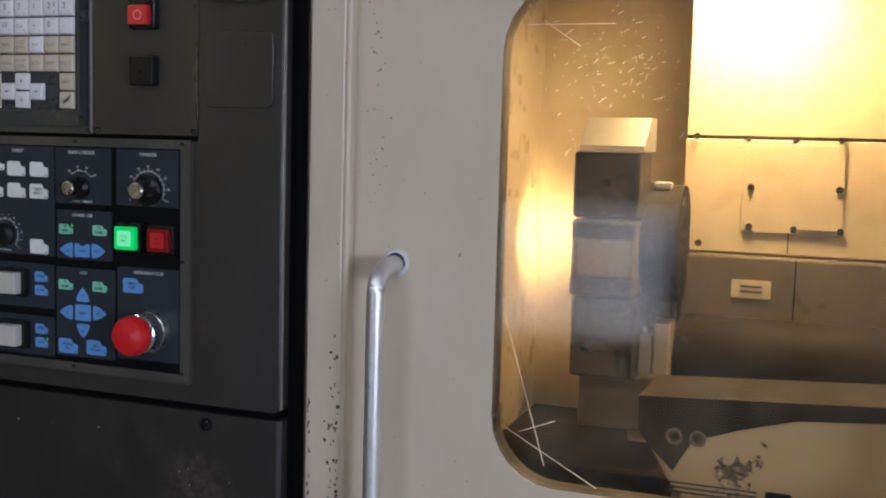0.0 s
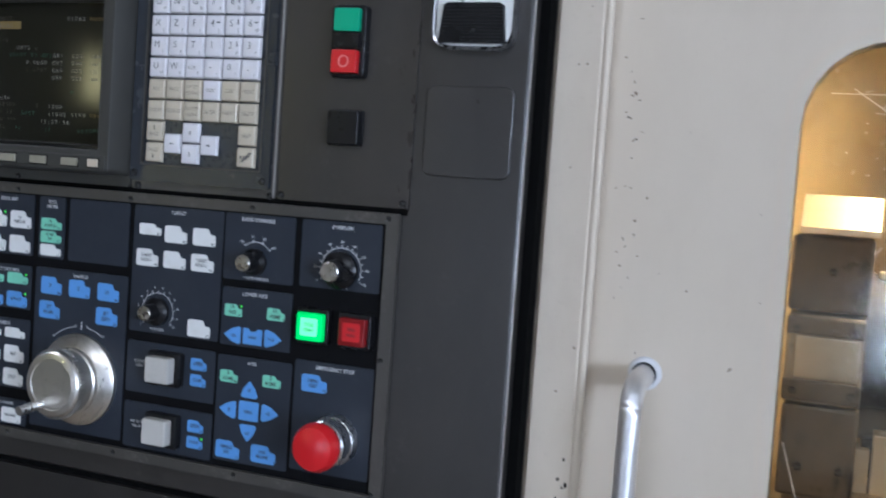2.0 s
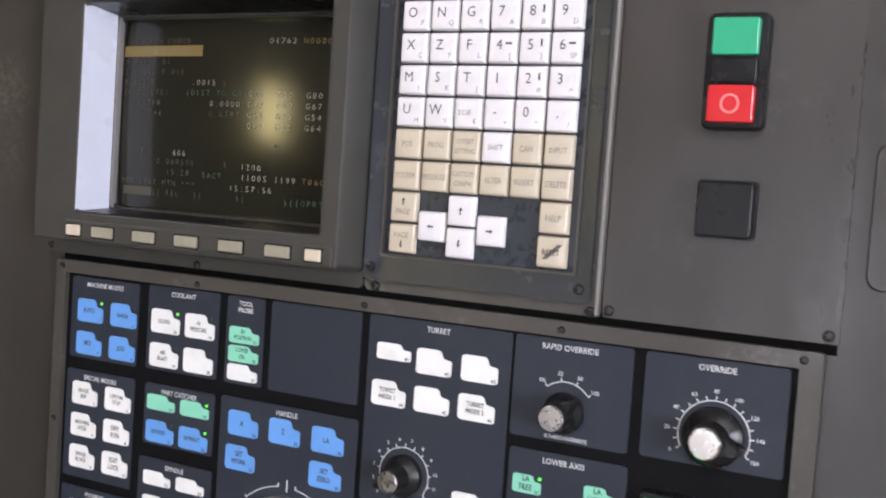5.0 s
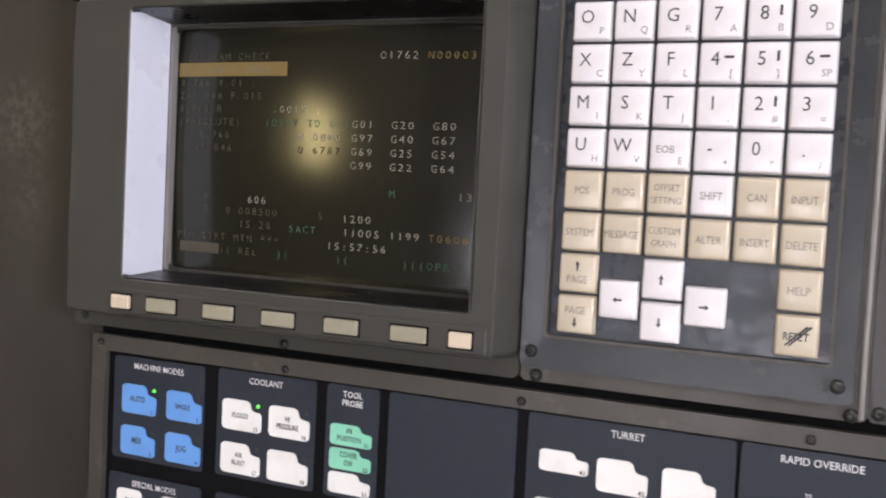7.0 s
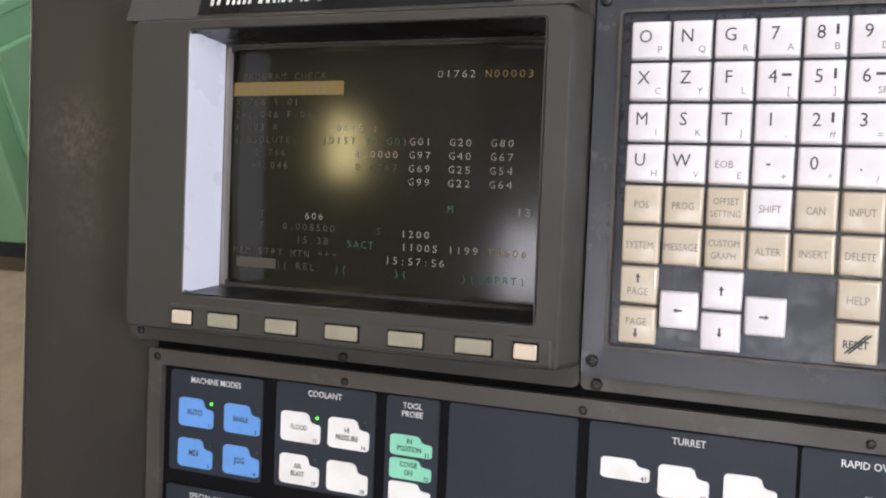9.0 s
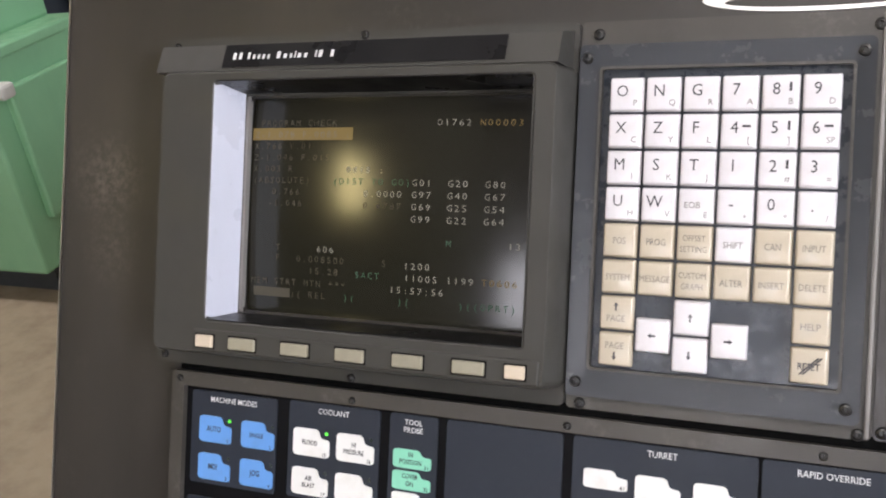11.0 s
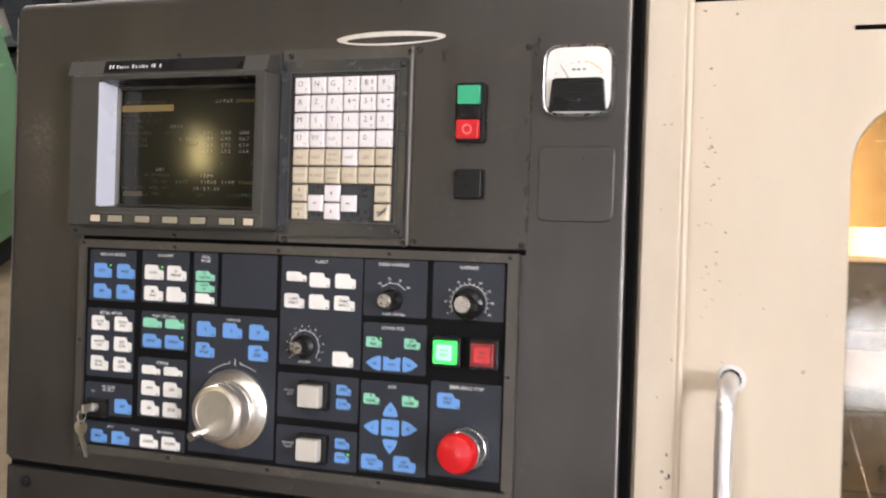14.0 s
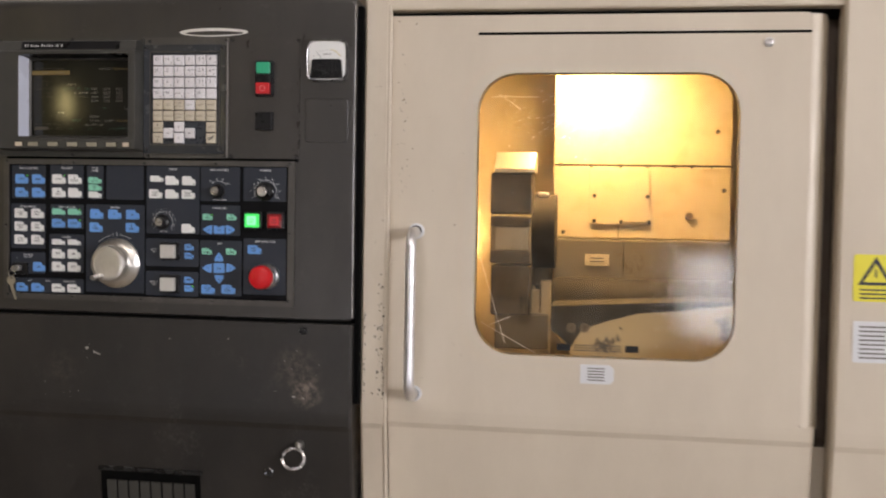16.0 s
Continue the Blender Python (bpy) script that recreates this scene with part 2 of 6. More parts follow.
M_TIN = painted("pale tin", (0.5, 0.5, 0.47), (0.3, 0.29, 0.26), 0.4, 300, 0.4)
M_TUBE = Mat("lit lamp tube", (0.9, 0.9, 0.85), 0.4).glow((1.0, 0.96, 0.86), 6)
M_BAY = Mat("lit high bay lens", (0.9, 0.85, 0.7), 0.4).glow((1.0, 0.86, 0.42), 5)
M_DAY_HIGH = Mat("bright sky outside", (0.8, 0.85, 0.9), 0.6).glow((0.80, 0.90, 1.0), 26)
M_DAY = Mat("bright day outside", (0.8, 0.85, 0.9), 0.6).glow((0.86, 0.93, 1.0), 9)
M_SHEEN_GLOW = Mat("dull glow for cabinet sheen", (0.8, 0.85, 0.9), 0.6).glow((0.95, 0.97, 1.0), 10)
M_PAPER = painted("white label", (0.62, 0.62, 0.63), (0.5, 0.49, 0.47), 0.5, 400, 0.3)
M_YELLOW = painted("yellow label", (0.72, 0.64, 0.05), (0.55, 0.47, 0.05), 0.45, 400, 0.3)
M_METER = painted("white meter dial", (0.72, 0.72, 0.70), (0.6, 0.58, 0.54), 0.35, 600, 0.3)

M_PANE = bpy.data.materials.new("scratched safety pane")
M_PANE.use_nodes = True
nt = M_PANE.node_tree
nt.nodes.remove(nt.nodes["Principled BSDF"])
clear = nt.nodes.new("ShaderNodeBsdfTransparent")
clear.inputs[0].default_value = (0.93, 0.90, 0.82, 1)
gloss = nt.nodes.new("ShaderNodeBsdfGlossy")
gloss.inputs["Roughness"].default_value = 0.07
fres = nt.nodes.new("ShaderNodeFresnel")
fres.inputs["IOR"].default_value = 1.36
haze = nt.nodes.new("ShaderNodeBsdfDiffuse")
haze.inputs[0].default_value = (0.6, 0.57, 0.5, 1)
pane_tc = nt.nodes.new("ShaderNodeTexCoord")
pane_noise = nt.nodes.new("ShaderNodeTexNoise")
pane_noise.inputs["Scale"].default_value, pane_noise.inputs["Detail"].default_value = 14, 6
pane_range = nt.nodes.new("ShaderNodeMapRange")
for k, v in zip(("From Min", "From Max", "To Min", "To Max"), (0.4, 0.8, 0.004, 0.06)):
    pane_range.inputs[k].default_value = v
mix_a, mix_b = nt.nodes.new("ShaderNodeMixShader"), nt.nodes.new("ShaderNodeMixShader")
nt.links.new(pane_tc.outputs["Object"], pane_noise.inputs["Vector"])
nt.links.new(pane_noise.outputs["Fac"], pane_range.inputs["Value"])
nt.links.new(pane_range.outputs["Result"], mix_a.inputs["Fac"])
nt.links.new(clear.outputs[0], mix_a.inputs[1])
nt.links.new(haze.outputs[0], mix_a.inputs[2])
nt.links.new(fres.outputs[0], mix_b.inputs["Fac"])
nt.links.new(mix_a.outputs[0], mix_b.inputs[1])
nt.links.new(gloss.outputs[0], mix_b.inputs[2])
nt.links.new(mix_b.outputs[0], nt.nodes["Material Output"].inputs["Surface"])

M_SCRATCH = Mat("scattering scratch", (0.9, 0.88, 0.82), 0.5)
see = M_SCRATCH.node("ShaderNodeBsdfTranslucent", Color=(0.95, 0.93, 0.88, 1))
both = M_SCRATCH.node("ShaderNodeMixShader", Fac=0.7)
M_SCRATCH.link(M_SCRATCH.b.outputs[0], both.inputs[1])
M_SCRATCH.link(see.outputs[0], both.inputs[2])
M_SCRATCH.link(both.outputs[0], M_SCRATCH.nt.nodes["Material Output"].inputs["Surface"])

# ---- building helpers ----
ORIGIN = {}
LETTERS = []


def mat_of(k):
    return k.m if isinstance(k, Mat) else k


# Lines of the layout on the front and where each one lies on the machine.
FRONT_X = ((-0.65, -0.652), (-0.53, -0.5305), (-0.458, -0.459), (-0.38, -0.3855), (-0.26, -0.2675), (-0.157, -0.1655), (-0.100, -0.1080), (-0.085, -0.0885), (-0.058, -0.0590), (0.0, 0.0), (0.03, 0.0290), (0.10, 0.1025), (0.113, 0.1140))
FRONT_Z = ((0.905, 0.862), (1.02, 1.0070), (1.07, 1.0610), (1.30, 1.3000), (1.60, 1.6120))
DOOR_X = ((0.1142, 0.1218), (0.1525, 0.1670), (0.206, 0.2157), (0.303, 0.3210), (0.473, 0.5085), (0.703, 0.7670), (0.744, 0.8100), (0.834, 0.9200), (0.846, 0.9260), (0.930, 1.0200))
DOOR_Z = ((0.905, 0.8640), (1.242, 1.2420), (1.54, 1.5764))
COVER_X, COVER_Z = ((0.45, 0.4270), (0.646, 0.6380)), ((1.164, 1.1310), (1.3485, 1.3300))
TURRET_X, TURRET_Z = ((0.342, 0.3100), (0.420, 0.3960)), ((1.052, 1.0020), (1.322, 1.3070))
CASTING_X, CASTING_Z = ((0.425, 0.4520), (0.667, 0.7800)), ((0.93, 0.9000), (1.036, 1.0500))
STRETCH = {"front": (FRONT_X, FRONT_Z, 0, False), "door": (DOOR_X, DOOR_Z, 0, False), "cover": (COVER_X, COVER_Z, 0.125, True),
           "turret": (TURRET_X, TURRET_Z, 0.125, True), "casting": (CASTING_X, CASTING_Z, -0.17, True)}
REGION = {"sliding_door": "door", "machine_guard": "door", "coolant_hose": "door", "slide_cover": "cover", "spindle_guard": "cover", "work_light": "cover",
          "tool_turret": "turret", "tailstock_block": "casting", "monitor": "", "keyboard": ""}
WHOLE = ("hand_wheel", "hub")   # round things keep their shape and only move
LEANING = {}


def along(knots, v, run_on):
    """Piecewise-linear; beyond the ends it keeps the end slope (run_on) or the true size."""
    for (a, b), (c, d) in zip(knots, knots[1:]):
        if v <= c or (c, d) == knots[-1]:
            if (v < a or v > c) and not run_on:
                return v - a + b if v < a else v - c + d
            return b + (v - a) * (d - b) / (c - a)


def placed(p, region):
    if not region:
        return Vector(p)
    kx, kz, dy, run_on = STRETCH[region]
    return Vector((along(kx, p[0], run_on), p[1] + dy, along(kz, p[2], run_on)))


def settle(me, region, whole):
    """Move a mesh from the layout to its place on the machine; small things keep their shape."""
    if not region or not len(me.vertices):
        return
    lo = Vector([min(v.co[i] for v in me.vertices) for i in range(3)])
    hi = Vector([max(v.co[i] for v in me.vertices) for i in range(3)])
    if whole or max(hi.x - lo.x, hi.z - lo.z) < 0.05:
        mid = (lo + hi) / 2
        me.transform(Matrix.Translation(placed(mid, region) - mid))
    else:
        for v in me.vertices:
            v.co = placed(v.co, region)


def region_of(ob):
    while ob.parent:
        ob = ob.parent
    return LEANING.get(ob.name, "")


def thing(name, at, label, category, group="", kind="", leaning=True):
    """An empty at the thing's base; its parts are given in the same frame as at."""
    ob = new(name)
    ob.empty_display_size = 0.02
    ob.matrix_world = (LEAN if leaning else Matrix()) @ Matrix.Translation(at)
    ORIGIN[ob.name] = Vector(at)
    if leaning:
        LEANING[ob.name] = REGION.get(name, "front")
    return tagged(ob, label, category, group, kind)


def part(name, bm, material, parent, label="", smooth=False, kind="", region=""):
    """Link a bmesh (or a mesh to share) as one mesh object under a thing or a part."""
    if isinstance(bm, bpy.types.Mesh):
        me = bm
    else:
        bmesh.ops.recalc_face_normals(bm, faces=bm.faces)
        me = bpy.data.meshes.new(name)
        bm.to_mesh(me)
        bm.free()
        me.materials.append(mat_of(material))
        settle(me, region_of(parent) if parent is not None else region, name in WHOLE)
        if smooth:
            for p in me.polygons:
                p.use_smooth = True
            me.set_sharp_from_angle(angle=radians(35))
    ob = new(name, me)
    ob.parent = parent
    if parent is not None and parent.name in ORIGIN:
        ob.matrix_basis = Matrix.Translation(-ORIGIN[parent.name])
    if label or kind:
        tagged(ob, label, kind=kind)
    return ob


def solid(name, bm, material, label, category, kind="", leaning=True, group="", smooth=False):
    """A thing that is one mesh."""
    ob = part(name, bm, material, None, smooth=smooth, region=REGION.get(name, "front") if leaning else "")
    if leaning:
        ob.matrix_world = LEAN
    return tagged(ob, label, category, group, kind)


def box(x0, x1, y0, y1, z0, z1, bevel=0.0, bm=None, seg=2):
    one = bmesh.new()
    bmesh.ops.create_cube(one, size=1)
    for v in one.verts:
        v.co = Vector((x0 + (v.co.x + 0.5) * (x1 - x0), y0 + (v.co.y + 0.5) * (y1 - y0), z0 + (v.co.z + 0.5) * (z1 - z0)))
    if bevel:
        bmesh.ops.bevel(one, geom=list(one.edges), offset=bevel, segments=seg, profile=0.5, affect="EDGES")
    return joined(bm, one)


def joined(bm, one):
    if bm is None:
        return one
    me = bpy.data.meshes.new("tmp")
    one.to_mesh(me)
    one.free()
    bm.from_mesh(me)
    bpy.data.meshes.remove(me)
    return bm


def rounded(x0, x1, z0, z1, r, n=6):
    """The outline of a rounded rectangle, in the plane of the front."""
    pts = []
    for cx, cz, a0 in ((x1 - r, z1 - r, 0), (x0 + r, z1 - r, 90), (x0 + r, z0 + r, 180), (x1 - r, z0 + r, 270)):
        for i in range(n + 1):
            a = radians(a0 + 90 * i / n)
            pts.append((cx + r * math.cos(a), cz + r * math.sin(a)))
    return pts


def prism(pts, y0, y1, bm=None, bevel=0.0):
    """A flat outline made thick from y0 (front) to y1; bevel rounds the front edge."""
    one = bmesh.new()
    cx, cz = sum(p[0] for p in pts) / len(pts), sum(p[1] for p in pts) / len(pts)
    loops = []
    levels = [(y0, bevel), (y0 + bevel * 0.35, bevel * 0.35), (y0 + bevel, 0)] if bevel else [(y0, 0)]
    for y, inset in levels + [(y1, 0)]:
        loop = []
        for x, z in pts:
            d = math.hypot(x - cx, z - cz) or 1
            loop.append(one.verts.new((x - (x - cx) / d * inset, y, z - (z - cz) / d * inset)))
        loops.append(loop)
    n = len(pts)
    for a, b in zip(loops, loops[1:]):
        for i in range(n):
            one.faces.new((a[i], a[(i + 1) % n], b[(i + 1) % n], b[i]))
    one.faces.new(loops[0])
    one.faces.new(loops[-1][::-1])
    return joined(bm, one)


def ring(outer, inner, y0, y1, yi0=None, yi1=None, bm=None):
    """A plate with an opening; both outlines have as many points."""
    one = bmesh.new()
    yi0, yi1 = y0 if yi0 is None else yi0, y1 if yi1 is None else yi1
    loops = [[one.verts.new((x, y, z)) for x, z in pts] for pts, y in ((outer, y0), (inner, yi0), (inner, yi1), (outer, y1))]
    n = len(outer)
    for k in range(4):
        a, b = loops[k], loops[(k + 1) % 4]
        for i in range(n):
            one.faces.new((a[i], a[(i + 1) % n], b[(i + 1) % n], b[i]))
    return joined(bm, one)


def turned(cx, cz, profile, seg=32, bm=None):
    """A turned body about an axis along y: profile of (radius, y)."""
    one = bmesh.new()
    loops = []
    for r, y in profile:
        if r < 1e-6:
            loops.append([one.verts.new((cx, y, cz))])
        else:
            loops.append([one.verts.new((cx + r * math.cos(2 * math.pi * i / seg), y, cz + r * math.sin(2 * math.pi * i / seg))) for i in range(seg)])
    for a, b in zip(loops, loops[1:]):
        for i in range(seg):
            j = (i + 1) % seg
            f = [a[i % len(a)], a[j % len(a)], b[j % len(b)], b[i % len(b)]]
            f = list(dict.fromkeys(f))
            if len(f) > 2:
                one.faces.new(f)
    for end in (loops[0], loops[-1]):
        if len(end) > 2:
            one.faces.new(end)
    return joined(bm, one)


def tube(pts, r, seg=12, bm=None):
    """A round bar swept along a line of points."""
    one = bmesh.new()
    pts = [Vector(p) for p in pts]
    loops = []
    up = Vector((0.13, 0.31, 0.94))
    for i, p in enumerate(pts):
        d = (pts[min(i + 1, len(pts) - 1)] - pts[max(i - 1, 0)]).normalized()
        a = d.cross(up).normalized()
        b = d.cross(a)
        loops.append([one.verts.new(p + r * (a * math.cos(2 * math.pi * k / seg) + b * math.sin(2 * math.pi * k / seg))) for k in range(seg)])
    for a, b in zip(loops, loops[1:]):
        for k in range(seg):
            one.faces.new((a[k], a[(k + 1) % seg], b[(k + 1) % seg], b[k]))
    one.faces.new(loops[0])
    one.faces.new(loops[-1])
    return joined(bm, one)


def prism_x(x0, x1, prof):
    one = bmesh.new()
    a = [one.verts.new((x0, y, z)) for y, z in prof]
    b = [one.verts.new((x1, y, z)) for y, z in prof]
    n = len(prof)
    for i in range(n):
        one.faces.new((a[i], a[(i + 1) % n], b[(i + 1) % n], b[i]))
    one.faces.new(a)
    one.faces.new(b)
    return one


def lettering(body, x, y, z, size, material, parent, align="CENTER", squeeze=1.0, name="lettering"):
    """Written on the front plane; turned into meshes at the end of the script."""
    LETTERS.append((body, x, y, z, size, material, parent, align, squeeze, name))


SCREW_MESH = None


def screw(x, z, parent, y=0.0, r=0.0036, name="screw"):
    """A button-head screw with a socket, sharing one mesh."""
    global SCREW_MESH
    if SCREW_MESH is None:
        bm = turned(0, 0, [(0.0012, -0.0012), (0.0016, -0.0024), (0.0030, -0.0020), (0.0037, -0.0008), (0.0038, 0.0005)], 16)
        ob = part(name, bm, M_SCREW, None, smooth=True)
        ob.parent = parent
        SCREW_MESH = ob.data
    else:
        ob = part(name, SCREW_MESH, None, parent)
    base = -ORIGIN[parent.name] if parent.name in ORIGIN else Vector()
    k = r / 0.0042
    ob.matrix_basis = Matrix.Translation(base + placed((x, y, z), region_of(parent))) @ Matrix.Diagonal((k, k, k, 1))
    return ob

# ---- the room round the machine ----
def room():
    solid("floor", box(-7, 4.6, -6.7, 6.2, -0.1, 0), M_FLOOR, "dusty brown stained concrete shop floor", "floor", "structure", False)
    solid("ceiling", box(-7, 4.6, -6.7, 6.2, 4.6, 4.7), M_CEIL, "pale workshop ceiling", "ceiling", "structure", False)
    solid("wall_north", box(-7, 4.6, 6.2, 6.35, 0, 4.6), M_WALL, "grey workshop wall behind the storage racks", "wall", "structure", False)
    solid("wall_west", box(-7.15, -7, -6.7, 6.35, 0, 4.6), M_WALL, "plain grey workshop side wall", "wall", "structure", False)
    bm = box(4.6, 4.75, -6.7, 6.35, 0, 2.1)
    box(4.6, 4.75, -6.7, 6.35, 4.0, 4.6, bm=bm)
    box(4.6, 4.75, -1.8, 6.35, 2.1, 4.0, bm=bm)
    box(4.6, 4.75, -6.7, -3.4, 2.1, 4.0, bm=bm)
    solid("wall_east", bm, M_WALL, "plain grey workshop wall with a window opening", "wall", "structure", False)
    bm = box(-7.15, 4.75, -6.85, -6.7, 0, 3.25)
    box(-7.15, 4.75, -6.85, -6.7, 4.45, 4.6, bm=bm)
    box(-7.15, -2.1, -6.85, -6.7, 3.25, 4.45, bm=bm)
    box(-0.15, 1.13, -6.85, -6.7, 3.25, 4.45, bm=bm)
    box(1.13, 1.70, -6.85, -6.7, 3.25, 3.6, bm=bm)
    box(1.70, 4.75, -6.85, -6.7, 3.25, 4.45, bm=bm)
    solid("wall_south", bm, M_WALL, "plain grey workshop wall with a high window and an added one", "wall", "structure", False)
    solid("backdrop", box(0.6, 2.3, -7.2, -7.15, 2.6, 4.6), M_DAY_HIGH, "bright daylight beyond the high window", "backdrop", "structure", False)
    solid("backdrop", box(5.3, 5.35, -5.0, -0.4, 1.6, 4.5), M_DAY, "bright daylight beyond the side window", "backdrop", "structure", False)
    w = thing("window_1", (1.415, -6.7, 3.6), "unseen steel-framed high window with small panes", "window", kind="structure", leaning=False)
    for x in (1.15, 1.415, 1.68):
        part("window_frame", box(x - 0.02, x + 0.02, -6.80, -6.74, 3.6, 4.45), M_RACK, w)
    for z in (3.62, 4.02, 4.43):
        part("window_frame", box(1.13, 1.70, -6.79, -6.75, z - 0.02, z + 0.02), M_RACK, w)
    # this second window is added out of view to give the cabinet its sheen
    solid("backdrop", box(-2.8, 0.5, -7.2, -7.15, 2.6, 4.6), M_SHEEN_GLOW, "dull glow behind the added high window", "backdrop", "structure", False)
    w = thing("window_3", (-1.12, -6.7, 3.25), "unseen steel-framed high window with small panes", "window", kind="structure", leaning=False)
    for x in (-2.08, -1.6, -1.12, -0.65, -0.17):
        part("window_frame", box(x - 0.02, x + 0.02, -6.80, -6.74, 3.25, 4.45), M_RACK, w)
    for z in (3.27, 3.85, 4.43):
        part("window_frame", box(-2.1, -0.15, -6.79, -6.75, z - 0.02, z + 0.02), M_RACK, w)
    w = thing("window_2", (4.65, -2.7, 2.1), "steel-framed workshop side window", "window", kind="structure", leaning=False)
    for y in (-3.38, -2.6, -1.82):
        part("window_frame", box(4.65, 4.70, y - 0.02, y + 0.02, 2.1, 4.0), M_RACK, w)
    for z in (2.12, 3.05, 3.98):
        part("window_frame", box(4.655, 4.695, -3.4, -1.8, z - 0.02, z + 0.02), M_RACK, w)


def ceiling_lamps():
    lamp = thing("ceiling_light", (0.6, -1.6, 4.3), "long white ceiling light fitting with lit tubes", "ceiling light", "ceiling lights", leaning=False)
    part("housing", box(-0.65, 1.85, -1.75, -1.45, 4.29, 4.36, 0.01), M_TIN, lamp)
    for y in (-1.68, -1.52):
        part("tube", box(-0.62, 1.82, y - 0.02, y + 0.02, 4.245, 4.285, 0.015), M_TUBE, lamp, "lit fluorescent tube")
    for x in (-0.3, 1.5):
        part("hanger", box(x - 0.006, x + 0.006, -1.606, -1.594, 4.36, 4.6), M_RACK, lamp)
    copy_thing(lamp, pose(-3.2, 1.6, 4.3))
    bay = thing("high_bay_lamp", (-2.86, -3.03, 3.50), "round high bay lamp with a warm lit lens", "ceiling light", leaning=False)
    one = turned(0, 0, [(0.15, 0.0), (0.16, 0.02), (0.12, 0.22), (0.07, 0.30), (0.0, 0.31)], 32)
    bmesh.ops.rotate(one, verts=one.verts, matrix=Matrix.Rotation(radians(90), 3, "X"))
    bmesh.ops.translate(one, verts=one.verts, vec=(-2.86, -3.03, 3.64))
    part("reflector", one, M_TIN, bay, smooth=True)
    one = turned(0, 0, [(0.0, -0.05), (0.08, -0.04), (0.12, -0.01), (0.135, 0.01)], 32)
    bmesh.ops.rotate(one, verts=one.verts, matrix=Matrix.Rotation(radians(90), 3, "X"))
    bmesh.ops.translate(one, verts=one.verts, vec=(-2.86, -3.03, 3.63))
    part("lens", one, M_BAY, bay, "warm glowing lens", smooth=True)
    part("hanger", box(-2.87, -2.85, -3.04, -3.02, 3.93, 4.6), M_RACK, bay)


def green_machine():
    g = thing("machine_cabinet", (-3.6, 2.2, 0), "light green painted machine cabinet standing on the shop floor", "machine", leaning=False)
    part("base", box(-4.4, -2.86, 2.12, 2.50, 0.0, 0.12), M_BIN, g, "dark recessed plinth")
    part("body", box(-4.4, -2.78, 2.02, 2.52, 0.12, 0.88, 0.012), M_GREEN_M, g)
    part("top_lip", box(-4.41, -2.77, 2.01, 2.53, 0.845, 0.885, 0.008), M_GREEN_M, g)
    part("upper_guard", box(-4.4, -2.90, 2.10, 2.52, 0.88, 1.85, 0.015), M_GREEN_M, g)
    part("side_panel", box(-2.778, -2.745, 2.10, 2.46, 0.30, 0.76, 0.008), M_GREEN_M, g)
    part("latch", box(-2.775, -2.70, 2.03, 2.09, 0.74, 0.79, 0.012), M_TIN, g, "pale metal latch")


def storage_rack():
    r = thing("storage_rack", (-4.3, 3.9, 0), "blue-grey steel storage rack filled with boxes and bins", "rack", leaning=False)
    for x in (-6.0, -4.75, -3.45):
        for y in (3.7, 4.2):
            part("upright", box(x - 0.02, x + 0.02, y - 0.02, y + 0.02, 0, 2.35), M_RACK, r)
    heights = (0.12, 0.5, 0.88, 1.26, 1.64, 2.02)
    for z in heights:
        part("shelf", box(-6.0, -3.45, 3.68, 4.22, z - 0.02, z, 0.003), M_RACK, r)
    part("back_panel", box(-6.0, -3.45, 4.23, 4.24, 0, 2.35), M_BIN, r)
    rnd = random.Random(5)
    for z in heights:
        x = -5.95
        while x < -3.6:
            w, h = rnd.uniform(0.10, 0.24), rnd.uniform(0.12, 0.30)
            m = rnd.choice((M_CARD, M_BIN, M_BIN, M_TIN, M_CARD, M_BIN))
            word = {id(M_CARD): ("cardboard_box", "brown cardboard box on a steel rack", "box"), id(M_BIN): ("storage_bin", "dark plastic storage bin on a steel rack", "bin"),
                    id(M_TIN): ("tin", "pale tin on a steel rack", "tin")}[id(m)]
            if m is M_TIN:
                one = turned(0, 0, [(0.0, 0.0), (w * 0.4, 0.0), (w * 0.42, 0.01), (w * 0.42, h - 0.01), (w * 0.38, h), (0, h)], 16)
                bmesh.ops.rotate(one, verts=one.verts, matrix=Matrix.Rotation(radians(90), 3, "X"))
                bmesh.ops.translate(one, verts=one.verts, vec=(x + w / 2, 3.9, z))
            else:
                one = box(x, x + w, 3.72, 4.1, z, z + h, 0.006)
                box(x + 0.01, x + w - 0.01, 3.714, 3.72, z + h * 0.35, z + h * 0.6, bm=one)
            solid(word[0], one, m, word[1], word[2], leaning=False, group="goods on the rack")
            x += w + rnd.uniform(0.01, 0.05)


room()
ceiling_lamps()
green_machine()
storage_rack()

# ---- the machine's enclosure ----
DOWN = Vector((0, math.sin(radians(FOLD_DEG)), -math.cos(radians(FOLD_DEG))))  # down the front below the fold


